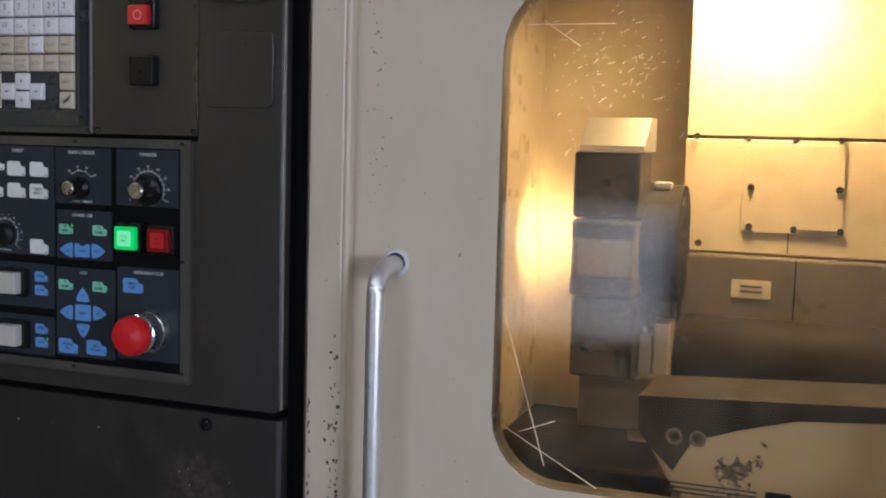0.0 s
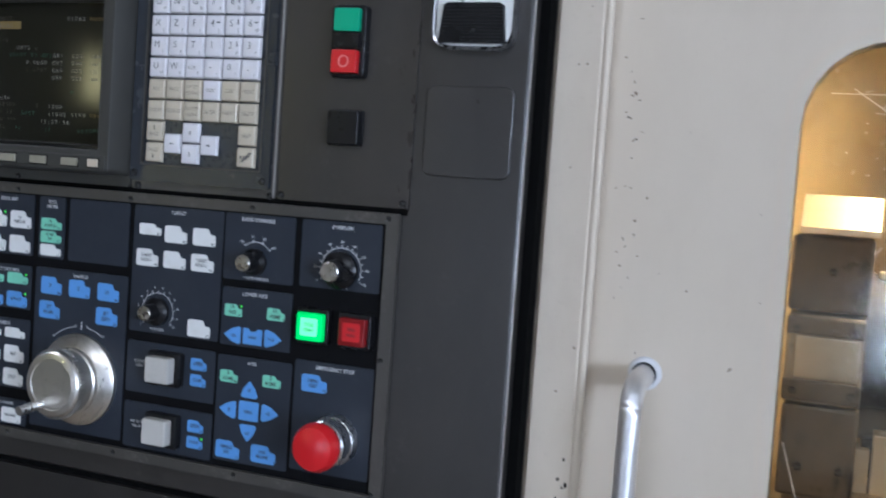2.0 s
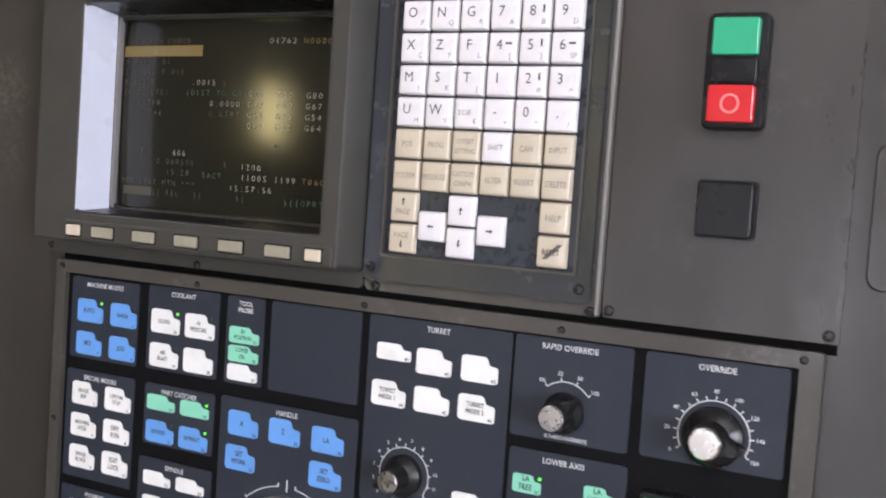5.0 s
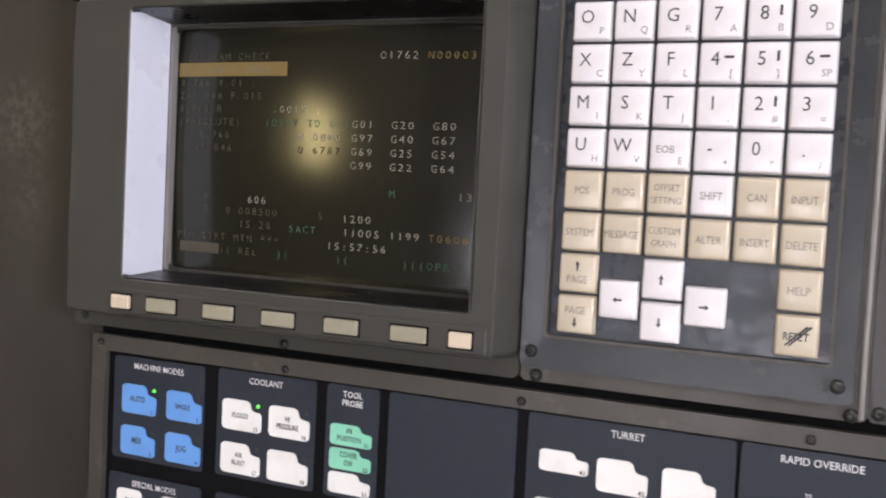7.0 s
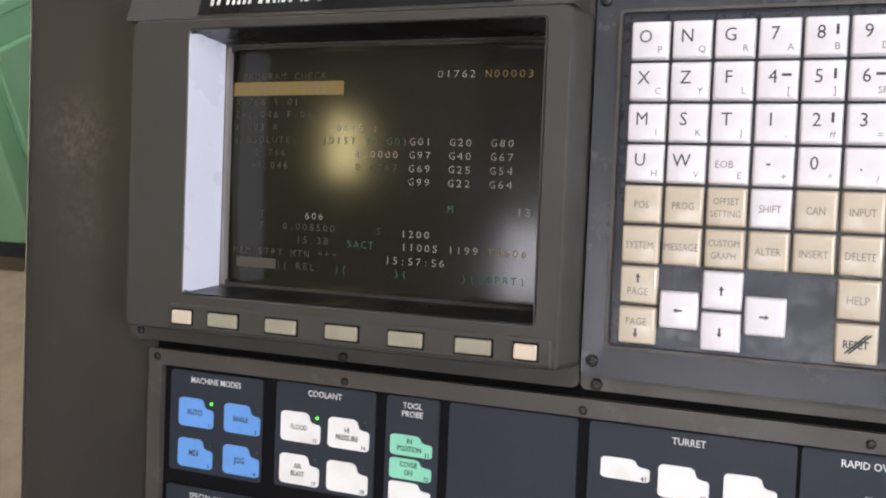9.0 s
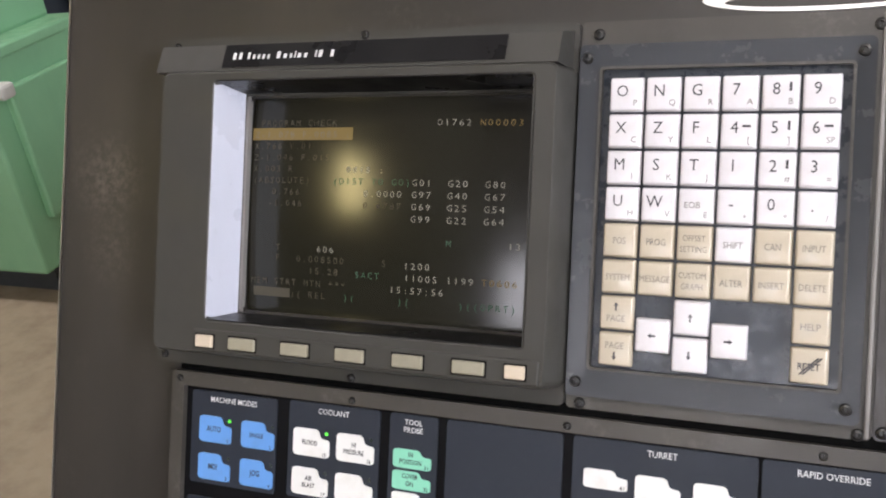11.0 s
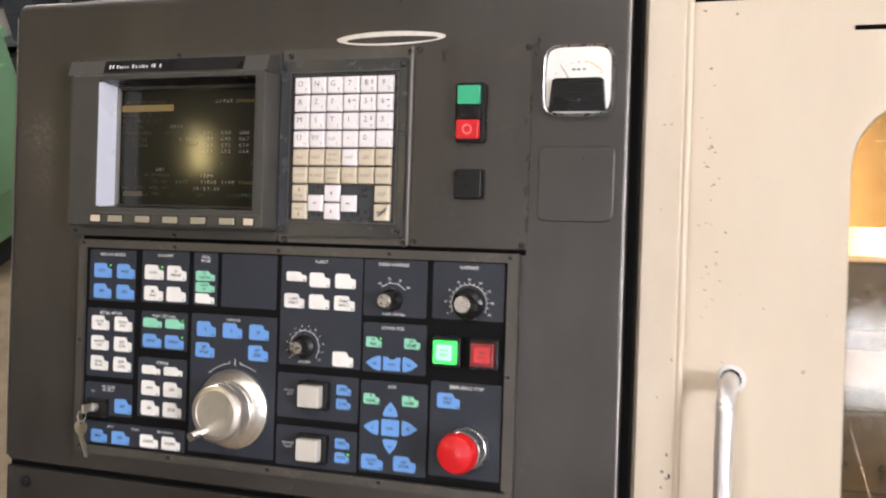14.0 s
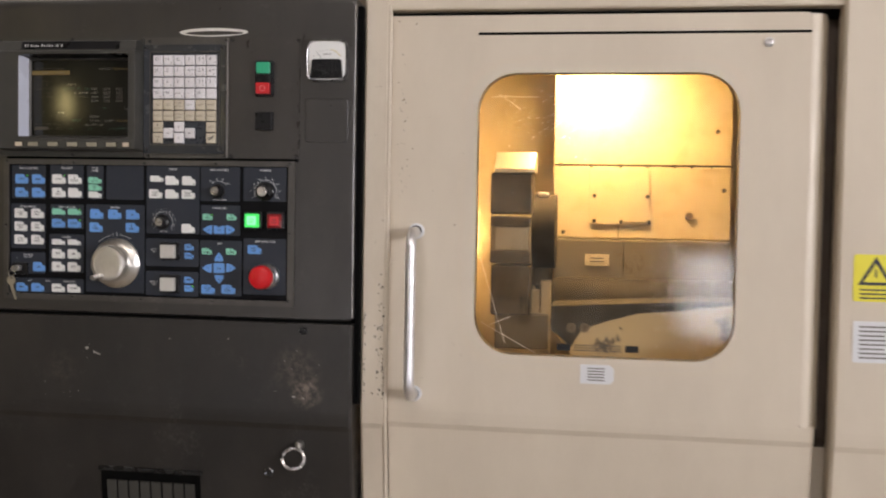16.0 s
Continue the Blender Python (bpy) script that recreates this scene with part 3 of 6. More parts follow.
def folded_sheet(x0, x1, y, top, drop, thick, bm=None, edge=0.004):
    """A sheet that leans with the front and is bent slightly inwards below the fold."""
    one = bmesh.new()
    prof = [(y, top), (y, FOLD + 0.003), (y + 0.0006, FOLD - 0.008), (y + 0.0018, FOLD - 0.020), (y + 0.0040 + DOWN.y * 0.020, FOLD - 0.030)]
    end = Vector((0, y + 0.004, FOLD - 0.004)) + DOWN * drop
    prof += [(end.y, end.z), (end.y + thick, end.z), (y + thick + 0.002, FOLD), (y + thick, top)]
    loops = []
    for x, inset in ((x0, edge), (x0 + edge, 0), (x1 - edge, 0), (x1, edge)):
        loops.append([one.verts.new((x, a + (inset if i < 6 else 0), b)) for i, (a, b) in enumerate(prof)])
    n = len(prof)
    for a, b in zip(loops, loops[1:]):
        for i in range(n):
            one.faces.new((a[i], a[(i + 1) % n], b[(i + 1) % n], b[i]))
    one.faces.new(loops[0])
    one.faces.new(loops[-1])
    return joined(bm, one)


DOOR_Y = 0.056
WIN = (0.303, 0.703, 1.002, 1.441)


def bow(x):
    """Front of the pane, which is bowed a little."""
    return DOOR_Y + 0.0170 - 0.095 * (x - 0.60) ** 2


def bowed_pane():
    one = bmesh.new()
    x0, x1, z0, z1, r, n = WIN[0] - 0.004, WIN[1] + 0.004, WIN[2] - 0.004, WIN[3] + 0.004, 0.062, 64
    cols = []
    for i in range(n + 1):
        x = x0 + (x1 - x0) * (0.5 - 0.5 * math.cos(math.pi * i / n))
        e = max(x0 + r - x, x - x1 + r, 0)
        cut = r - math.sqrt(max(r * r - e * e, 0))
        cols.append([one.verts.new((x, bow(x) + d, z)) for d in (0, 0.002) for z in (z0 + cut, z1 - cut)])
    for a, b in zip(cols, cols[1:]):
        for i, j in ((0, 1), (2, 3), (0, 2), (1, 3)):
            one.faces.new((a[i], b[i], b[j], a[j]))
    for a in (cols[0], cols[-1]):
        one.faces.new((a[0], a[1], a[3], a[2]))
    return one


def sliding_door():
    d = thing("sliding_door", (0.49, DOOR_Y, FOLD), "closed cream sliding door with a lit window and steel handle", "door")
    outer = rounded(0.149, 0.800, FOLD + 0.004, 1.530, 0.006)
    inner = rounded(*WIN, 0.060)
    part("door_skin", ring(outer, inner, DOOR_Y, DOOR_Y + 0.028), M_BEIGE, d)
    part("lower_skin", folded_sheet(0.149, 0.820, DOOR_Y, FOLD + 0.004, 0.86, 0.028, edge=0.005), M_BEIGE, d)
    part("edge_return", turned_edge(0.800, DOOR_Y, FOLD, 1.528), M_BEIGE, d, smooth=True)
    # added dark ring keeps the work lamp's light off the cut edge
    part("gasket", ring(rounded(WIN[0] - 0.001, WIN[1] + 0.001, WIN[2] - 0.001, WIN[3] + 0.001, 0.061), rounded(WIN[0] + 0.0003, WIN[1] - 0.0003, WIN[2] + 0.0003, WIN[3] - 0.0003, 0.0597),
                        DOOR_Y + 0.0020, DOOR_Y + 0.0275), M_TURRET, d, "thin dark ring added inside the window edge")
    pane = part("pane", bowed_pane(), M_PANE, d, "scratched clear safety pane", smooth=True)
    pane.visible_shadow = False
    # scratches in the pane
    rnd = random.Random(11)
    for a, b, w in (((0.322, 1.405), (0.40, 1.405), 0.0005), ((0.335, 1.41), (0.372, 1.385), 0.0006), ((0.312, 1.052), (0.40, 1.006), 0.0004), ((0.325, 1.047), (0.362, 1.062), 0.0005), ((0.31, 1.155), (0.352, 1.02), 0.0004)):
        a, b = Vector((a[0], 0, a[1])), Vector((b[0], 0, b[1]))
        n = (b - a).cross(Vector((0, 1, 0))).normalized() * w
        y = min(bow(a.x), bow(b.x)) - 0.0002
        pts = [a + n * 0.4, b + n, b - n, a - n * 0.4]
        part("scratch", prism([(p.x, p.z) for p in pts], y - 0.0003, y), M_SCRATCH, pane, "pale scratch")
    for i in range(170):
        x, z = rnd.gauss(0.395, 0.04), rnd.gauss(1.365, 0.035)
        a, ln = rnd.choice((rnd.uniform(0.1, 1.0), rnd.uniform(-1.6, 1.6))), rnd.uniform(0.001, 0.009) * rnd.random() + 0.001
        dx, dz, w = math.cos(a) * ln, math.sin(a) * ln, rnd.uniform(0.0002, 0.0006)
        if not (WIN[0] + 0.01 < x < WIN[1] - 0.01 and z < WIN[3] - 0.02):
            continue
        part("scratch", prism([(x, z), (x + dx, z + dz), (x + dx + w, z + dz - w), (x + w, z - w)], bow(x) - 0.0006, bow(x) - 0.0003), M_SCRATCH, pane)
    # the printed strip along the bottom of the pane
    tag = part("warning_strip", box(0.434, 0.458, bow(0.44) - 0.0010, bow(0.44) - 0.0003, 1.010, 1.022), M_BLACK, pane, "narrow printed warning strip")
    part("print_block", box(0.540, 0.563, bow(0.54) - 0.0010, bow(0.54) - 0.0003, 1.010, 1.022), M_BLACK, tag)
    for i in range(3):
        part("print_line", box(0.462, 0.535, bow(0.462) - 0.0010, bow(0.462) - 0.0003, 1.011 + i * 0.004, 1.0125 + i * 0.004), M_INK, tag)
    # handle: bent bar on two washers
    arc = [(0.205, DOOR_Y + 0.004, 1.191), (0.205, DOOR_Y - 0.026, 1.1905)]
    for i in range(1, 11):
        a = radians(9 * i)
        arc.append((0.205, DOOR_Y - 0.028 - 0.024 * math.sin(a), 1.190 - 0.024 * (1 - math.cos(a))))
    low = [(x, y, 0.935 + 1.191 - z) for x, y, z in reversed(arc)]
    mid = [(0.205, DOOR_Y - 0.052, 1.166 - 0.206 * i / 8) for i in range(1, 8)]
    h = part("handle", tube(arc + mid + low, 0.0090, 20), M_TUBE_ALU, d, "worn aluminium tube handle", smooth=True)
    for z in (1.193, 0.935):
        part("washer", turned(0.206, z, [(0.008, DOOR_Y - 0.003), (0.0128, DOOR_Y - 0.003), (0.0142, DOOR_Y - 0.0015), (0.0142, DOOR_Y + 0.001)], 28), M_PAPER, h, "white plastic washer", smooth=True)
        part("bore", turned(0.2055, z - 0.0005, [(0.0082, DOOR_Y - 0.0036), (0.0104, DOOR_Y - 0.0036), (0.0106, DOOR_Y - 0.0029)], 24), M_SCREW, h, "dark bore round the tube", smooth=True)
    # groove near the top, a bolt, and the small label
    part("top_groove", box(0.302, 0.800, DOOR_Y - 0.0015, DOOR_Y + 0.001, 1.4995, 1.5035, 0.0006), M_MATT_BLACK, d, "dark scraped seam")
    part("bolt", turned(0.744, 1.486, [(0.0035, DOOR_Y - 0.0015), (0.005, DOOR_Y - 0.004), (0.008, DOOR_Y - 0.003), (0.0085, DOOR_Y + 0.001)], 20), M_WEAR, d, smooth=True)
    lab = part("label", prism([(0.473, 0.962), (0.519, 0.962), (0.525, 0.968), (0.525, 0.985), (0.519, 0.992), (0.473, 0.992)], DOOR_Y - 0.0012, DOOR_Y), M_PAPER, d, "small white printed label")
    for i in range(5):
        part("print_line", box(0.483, 0.512, DOOR_Y - 0.0018, DOOR_Y - 0.0011, 0.967 + i * 0.0045, 0.9692 + i * 0.0045), M_GREY_INK, lab)


def turned_edge(x, y, z0, z1):
    """The door's rounded rear return."""
    one = bmesh.new()
    prof = [(x + 0.028 * math.sin(radians(9 * i)), y + 0.050 * (1 - math.cos(radians(9 * i)))) for i in range(11)] + [(x, y + 0.050)]
    loops = [[one.verts.new((a, b, z)) for a, b in prof] for z in (z0, z1)]
    for i in range(len(prof)):
        j = (i + 1) % len(prof)
        one.faces.new((loops[0][i], loops[0][j], loops[1][j], loops[1][i]))
    one.faces.new(loops[0])
    one.faces.new(loops[1])
    return one


def enclosure():
    e = thing("machine_guard", (0.5, 0.1, FOLD), "cream sheet-metal guard of the lathe with chipped paint", "machine guard")
    post = part("door_post", folded_sheet(0.1142, 0.1525, 0.034, 1.72, 0.86, 0.0195), M_BEIGE_WORN, e, "cream post with paint chipped to bare metal")
    one = tube([(0.1525, 0.0378, 1.545), (0.1525, 0.0378, FOLD + 0.002)], 0.0040, 14)
    tube([(0.1525, 0.0378, FOLD + 0.002), tuple(Vector((0.1525, 0.0408, FOLD)) + DOWN * 0.6)], 0.0040, 14, bm=one)
    part("edge_bead", one, M_BEIGE_WORN, post, "rounded edge with worn paint", smooth=True)
    part("header", box(0.150, 1.6, 0.040, 0.10, 1.537, 1.72, 0.004), M_BEIGE, e)
    part("header_gap", box(0.150, 0.85, 0.075, 0.10, 1.525, 1.55), M_MATT_BLACK, e)
    part("end_panel", folded_sheet(0.846, 1.7, 0.030, 1.545, 0.86, 0.05), M_BEIGE, e)
    # the shade beside the door is put into this sheet's dark brown
    part("end_gap", folded_sheet(0.815, 0.852, 0.098, 1.55, 0.86, 0.012), M_GAP_SHADE, e, "dark brown sheet for the shaded gap beside the door")
    tag = part("warning_label", prism(rounded(0.868, 0.930, 1.104, 1.173, 0.004), 0.0288, 0.030), M_YELLOW, e, "yellow warning triangle label")
    part("triangle", ring([(0.899, 1.170), (0.874, 1.128), (0.924, 1.128)], [(0.899, 1.160), (0.882, 1.1325), (0.916, 1.1325)], 0.0280, 0.0287), M_INK, tag)
    part("mark", box(0.8975, 0.9005, 0.0280, 0.0287, 1.139, 1.152), M_INK, tag)
    for i in range(3):
        part("print_line", box(0.875, 0.923, 0.0280, 0.0287, 1.108 + i * 0.006, 1.1105 + i * 0.006), M_INK, tag)
    tag = part("instruction_label", prism(rounded(0.870, 0.930, 1.014, 1.075, 0.003), 0.0288, 0.030), M_PAPER, e, "white printed instruction label")
    for i in range(8):
        part("print_line", box(0.876, 0.924 - (i % 3) * 0.004, 0.0280, 0.0287, 1.020 + i * 0.0065, 1.0228 + i * 0.0065), M_GREY_INK, tag)
    # cavity behind the door
    part("left_wall", box(0.13, 0.15, 0.112, 0.86, 0.86, 1.66), M_INNER, e, "oily cream inner wall")
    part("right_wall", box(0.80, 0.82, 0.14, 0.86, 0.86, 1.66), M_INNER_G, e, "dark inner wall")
    part("rear_wall", box(0.15, 0.80, 0.80, 0.82, 0.86, 1.66), M_INNER, e, "oily cream rear sheet")
    part("roof_sheet", box(0.13, 0.82, 0.112, 0.82, 1.60, 1.62), M_INNER, e)
    part("sump", box(0.15, 0.80, 0.112, 0.80, 0.855, 0.89), M_SLUDGE, e, "dark oily chip tray")
    part("dark_sill", box(0.16, 0.42, 0.46, 0.78, 0.885, 0.915, 0.004), M_SLUDGE, e, "dark oily sill")
    pipe = solid("coolant_hose", tube([(0.62, 0.06, 1.66), (0.68, 0.03, 1.585), (0.76, 0.02, 1.572), (0.86, 0.02, 1.585), (0.95, 0.03, 1.66)], 0.012, 14), M_MATT_BLACK,
                 "dark rubber hose along the top of the guard", "hose", smooth=True)
    c = thing("slide_cover", (0.62, 0.5, 1.1), "cream bolted slide cover inside the lathe", "machine cover")
    part("upper_sheet", box(0.450, 0.815, 0.500, 0.512, 1.350, 1.60, 0.002), M_INNER, c)
    part("lower_sheet", box(0.450, 0.815, 0.494, 0.512, 1.197, 1.347, 0.002), M_INNER, c)
    part("seam", box(0.452, 0.815, 0.496, 0.510, 1.3455, 1.3515), M_SLUDGE, c, "dark dirty seam")
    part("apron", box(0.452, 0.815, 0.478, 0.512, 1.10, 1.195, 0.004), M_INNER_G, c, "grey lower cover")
    hatch = part("hatch", prism(rounded(0.526, 0.652, 1.226, 1.341, 0.004), 0.4905, 0.494, bevel=0.001), M_INNER, c)
    for x, z in ((0.537, 1.233), (0.593, 1.232), (0.650, 1.232), (0.537, 1.285), (0.646, 1.285), (0.53, 1.348), (0.59, 1.348), (0.645, 1.348), (0.70, 1.348), (0.473, 1.208), (0.465, 1.35), (0.735, 1.348), (0.775, 1.348), (0.785, 1.42), (0.80, 1.30)):
        screw(x, z, c, 0.489, 0.0055, "bolt")
    part("large_bolt", turned(0.732, 1.246, [(0.004, 0.4885), (0.0075, 0.4885), (0.0085, 0.4905), (0.0085, 0.4945)], 20), M_GRIME, c, "large rusty bolt", smooth=True)
    part("joint_line", box(0.586, 0.588, 0.4935, 0.4950, 1.20, 1.3455), M_GRIME, c)
    part("apron_joint", box(0.598, 0.600, 0.4770, 0.4790, 1.10, 1.193), M_SLUDGE, c)
    part("hatch_pull", box(0.597, 0.646, 0.4885, 0.491, 1.2305, 1.2328, 0.0006), M_INNER_G, c)
    tag = part("rating_plate", prism(rounded(0.520, 0.570, 1.140, 1.164, 0.003), 0.4760, 0.478), M_INNER, c, "small embossed plate")
    for i in range(2):
        part("print_line", box(0.530, 0.560, 0.4752, 0.4759, 1.147 + i * 0.007, 1.150 + i * 0.007), M_INNER_G, tag)
    shaft = turned(0, 0, [(0.0, 0.0), (0.055, 0.0), (0.06, 0.01), (0.06, 0.40), (0.0, 0.40)], 40)
    bmesh.ops.rotate(shaft, verts=shaft.verts, matrix=Matrix.Rotation(radians(-90), 3, "Z"))
    bmesh.ops.translate(shaft, verts=shaft.verts, vec=(0.455, 0.475, 1.055))
    solid("spindle_guard", shaft, M_SLUDGE, "dark cylindrical spindle guard", "machine part", smooth=True)
    b = thing("tailstock_block", (0.55, 0.33, 0.94), "stained cream casting with dark oil patches", "machine casting")
    part("casting", prism([(0.425, 1.036), (0.62, 1.047), (0.667, 1.047), (0.667, 0.93), (0.50, 0.93), (0.462, 0.955), (0.44, 0.99), (0.426, 1.01)], 0.33, 0.44, bevel=0.004), M_STAINED, b)
    part("oily_top", prism([(0.424, 1.0375), (0.62, 1.0485), (0.668, 1.0485), (0.668, 1.046), (0.60, 1.036), (0.54, 1.031), (0.50, 1.020), (0.466, 1.008), (0.452, 0.984), (0.432, 1.002), (0.424, 1.012)], 0.3285, 0.4415), M_SLUDGE, b, "dark oily upper edge")
    for x, z, r in ((0.646, 1.024, 0.006), (0.491, 0.962, 0.007), (0.452, 1.010, 0.008), (0.470, 1.010, 0.008)):
        part("hole", turned(x, z, [(r * 1.1, 0.3285), (r, 0.3265), (r * 0.75, 0.3265), (r * 0.7, 0.3285), (0, 0.3285)], 18), M_GRIME, b, smooth=True)
    t = thing("tool_turret", (0.38, 0.35, 1.05), "dark steel tool turret with stacked tool holders", "tool turret")
    part("top_block", prism_x(0.342, 0.420, [(0.325, 1.322), (0.325, 1.328), (0.375, 1.362), (0.42, 1.362), (0.42, 1.322)]), M_GLARE, t, "bright ground steel block")
    part("upper_holder", box(0.336, 0.416, 0.325, 0.42, 1.243, 1.320, 0.004), M_TURRET, t)
    part("middle_holder", box(0.338, 0.414, 0.318, 0.42, 1.150, 1.240, 0.004), M_TOOL, t, "pale worn tool holder")
    part("clamp_bar", box(0.3375, 0.4145, 0.3155, 0.330, 1.2195, 1.2375, 0.002), M_TURRET, t)
    part("clamp_bar", box(0.3375, 0.4145, 0.3155, 0.330, 1.1525, 1.1735, 0.002), M_TURRET, t)
    part("tool_block", box(0.412, 0.449, 0.425, 0.50, 1.103, 1.262, 0.004), M_TURRET, t, "dark oily tool block")
    part("tool_block", box(0.420, 0.438, 0.405, 0.48, 1.062, 1.110, 0.003), M_STEEL, t)
    part("face_plate", box(0.348, 0.410, 0.314, 0.318, 1.176, 1.218, 0.001), M_STEEL_L, t, "pale ground face")
    part("lower_holder", box(0.339, 0.415, 0.325, 0.42, 1.052, 1.147, 0.004), M_TURRET, t)
    for x, z in ((0.348, 1.225), (0.405, 1.225), (0.348, 1.162), (0.405, 1.162), (0.36, 1.085), (0.40, 1.085), (0.378, 1.285)):
        screw(x, z, t, 0.3165, 0.005, "bolt")
    drum = turned(0, 0, [(0.0, 0.0), (0.075, 0.0), (0.072, 0.008), (0.072, 0.045), (0.0, 0.045)], 40)
    bmesh.ops.rotate(drum, verts=drum.verts, matrix=Matrix.Rotation(radians(-90), 3, "Z"))
    bmesh.ops.translate(drum, verts=drum.verts, vec=(0.414, 0.43, 1.21))
    part("drum", drum, M_SLUDGE, t, smooth=True)
    part("brass_guide", box(0.405, 0.430, 0.39, 0.43, 0.965, 1.098, 0.002), M_INNER, t, "pale lit guide")
    part("brass_guide", box(0.432, 0.452, 0.39, 0.44, 0.965, 1.115, 0.002), M_INNER, t)
    # two small bright blocks added in place of highlights behind the turret
    part("nozzle", box(0.422, 0.446, 0.398, 0.412, 1.276, 1.287, 0.003), M_GLARE, t, "small bright block for a highlight")
    part("nozzle", box(0.444, 0.460, 0.398, 0.412, 1.258, 1.268, 0.003), M_GLARE, t, "small bright block for a highlight")
    part("base", box(0.345, 0.45, 0.36, 0.47, 0.985, 1.052, 0.003), M_INNER_G, t)
    w = thing("work_light", (0.335, 0.54, 1.20), "small warm spot lamp behind the tool turret", "lamp")
    part("housing", box(0.338, 0.40, 0.515, 0.565, 1.165, 1.225, 0.006), M_STEEL, w)
    part("lens", box(0.334, 0.338, 0.522, 0.558, 1.172, 1.218, 0.001), M_WORK, w, "warm glowing lens")
    w = thing("work_light", (0.52, 0.40, 1.56), "warm lit work lamp inside the lathe", "lamp")
    part("housing", box(0.44, 0.68, 0.35, 0.43, 1.575, 1.598, 0.004), M_STEEL_L, w)
    part("lens", box(0.45, 0.67, 0.36, 0.42, 1.564, 1.574, 0.002), M_WORK, w, "warm glowing lens")


def chip(name, x, z, w, h, y, material, parent, rnd):
    """An irregular flake where the paint is gone."""
    a, pts = rnd.uniform(-0.6, 0.6), []
    for k in range(8):
        t = 2 * math.pi * k / 8
        u, v = w * math.cos(t) * rnd.uniform(0.5, 1.15), h * math.sin(t) * rnd.uniform(0.5, 1.15)
        pts.append((x + u * math.cos(a) - v * math.sin(a), z + u * math.sin(a) + v * math.cos(a)))
    return part(name, prism(pts, y - 0.0002, y + 0.0004), material, parent)


def paint_damage():
    """Bare flakes along the post's edge and dark spots on the door."""
    rnd = random.Random(21)
    post = next(o for o in scene.objects if o.name.startswith("door_post"))
    skin = next(o for o in scene.objects if o.name.startswith("door_skin"))
    for i in range(48):
        z = rnd.gauss(1.00, 0.05)
        if z < FOLD + 0.01:
            continue
        x = 0.150 - abs(rnd.gauss(0, 0.007))
        if x < 0.118:
            continue
        chip("paint_chip", x, z, rnd.uniform(0.0006, 0.0022), rnd.uniform(0.0008, 0.0035), 0.034, M_CHIP, post, rnd)
    for i in range(22):
        chip("paint_chip", 0.1195 + rnd.uniform(0, 0.002), rnd.uniform(0.93, 1.07), rnd.uniform(0.0005, 0.0012), rnd.uniform(0.001, 0.004), 0.034, M_CHIP, post, rnd)
    for i in range(6):
        chip("paint_chip", rnd.uniform(0.125, 0.147), rnd.uniform(1.1, 1.5), rnd.uniform(0.0006, 0.0014), rnd.uniform(0.0008, 0.002), 0.034, M_RUST, post, rnd)
    for i in range(32):
        x, z = rnd.gauss(0.176, 0.009), rnd.choice((1.40, 1.36, 1.335, 1.29, 1.27, 1.44)) + rnd.gauss(0, 0.012)
        if x < 0.162:
            continue
        chip("stain_spot", x, z, rnd.uniform(0.0004, 0.0016), rnd.uniform(0.0005, 0.0018), DOOR_Y, rnd.choice((M_CHIP, M_RUST, M_RUST)), skin, rnd)
    for i in range(14):
        chip("stain_spot", rnd.uniform(0.165, 0.29), rnd.uniform(0.95, 1.5), rnd.uniform(0.0004, 0.0010), rnd.uniform(0.0005, 0.0014), DOOR_Y, M_RUST, skin, rnd)
    for x, z, w, h in ((0.177, 1.400, 0.0018, 0.0024), (0.268, 1.203, 0.0010, 0.003), (0.165, 1.522, 0.003, 0.0014), (0.20, 1.518, 0.0022, 0.0014)):
        chip("stain_spot", x, z, w, h, DOOR_Y, M_RUST, skin, rnd)


# the bed that carries the guard, down to the floor
machine_bed = thing("machine_bed", (0.9, 0.6, 0.0), "cream base of the lathe standing on the shop floor", "machine base", leaning=False)
part("bed_casting", prism_x(0.118, 1.69, [(-0.20, 0.0), (0.075, 0.74), (0.74, 0.36), (1.14, 1.17), (1.55, 1.17), (1.55, 0.0)]), M_BEIGE, machine_bed)
part("plinth", box(0.16, 1.65, -0.14, 1.40, -0.002, 0.012), M_BIN, machine_bed, "dark levelling plinth")
M_GAP_SHADE = painted("dark brown gap shade", (0.055, 0.036, 0.024), (0.02, 0.014, 0.010), 0.7, 300, 0.6)
M_CHIP = painted("bare dark primer", (0.020, 0.014, 0.010), (0.05, 0.03, 0.02), 0.7, 300, 0.5)
M_RUST = painted("rust brown stain", (0.21, 0.155, 0.11), (0.12, 0.08, 0.055), 0.7, 300, 0.6)
enclosure()
sliding_door()
paint_damage()
for watts, sx, sy, eye, target in ((18.0, 0.16, 0.05, (0.52, 0.520, 1.556), (0.54, 0.575, 1.2)), (1.7, 0.03, 0.03, (0.298, 0.670, 1.164), (0.15, 0.78, 1.17))):
    lamp_data = bpy.data.lights.new("work_light_glow", "AREA")
    lamp_data.shape, lamp_data.size, lamp_data.size_y, lamp_data.energy, lamp_data.color = "RECTANGLE", sx, sy, watts, (1.0, 0.67, 0.27)
    lamp_data.spread = radians(180 if watts > 5 else 80)
    ob = new("work_light_glow", lamp_data)
    ob.matrix_world = LEAN @ look(eye, target)

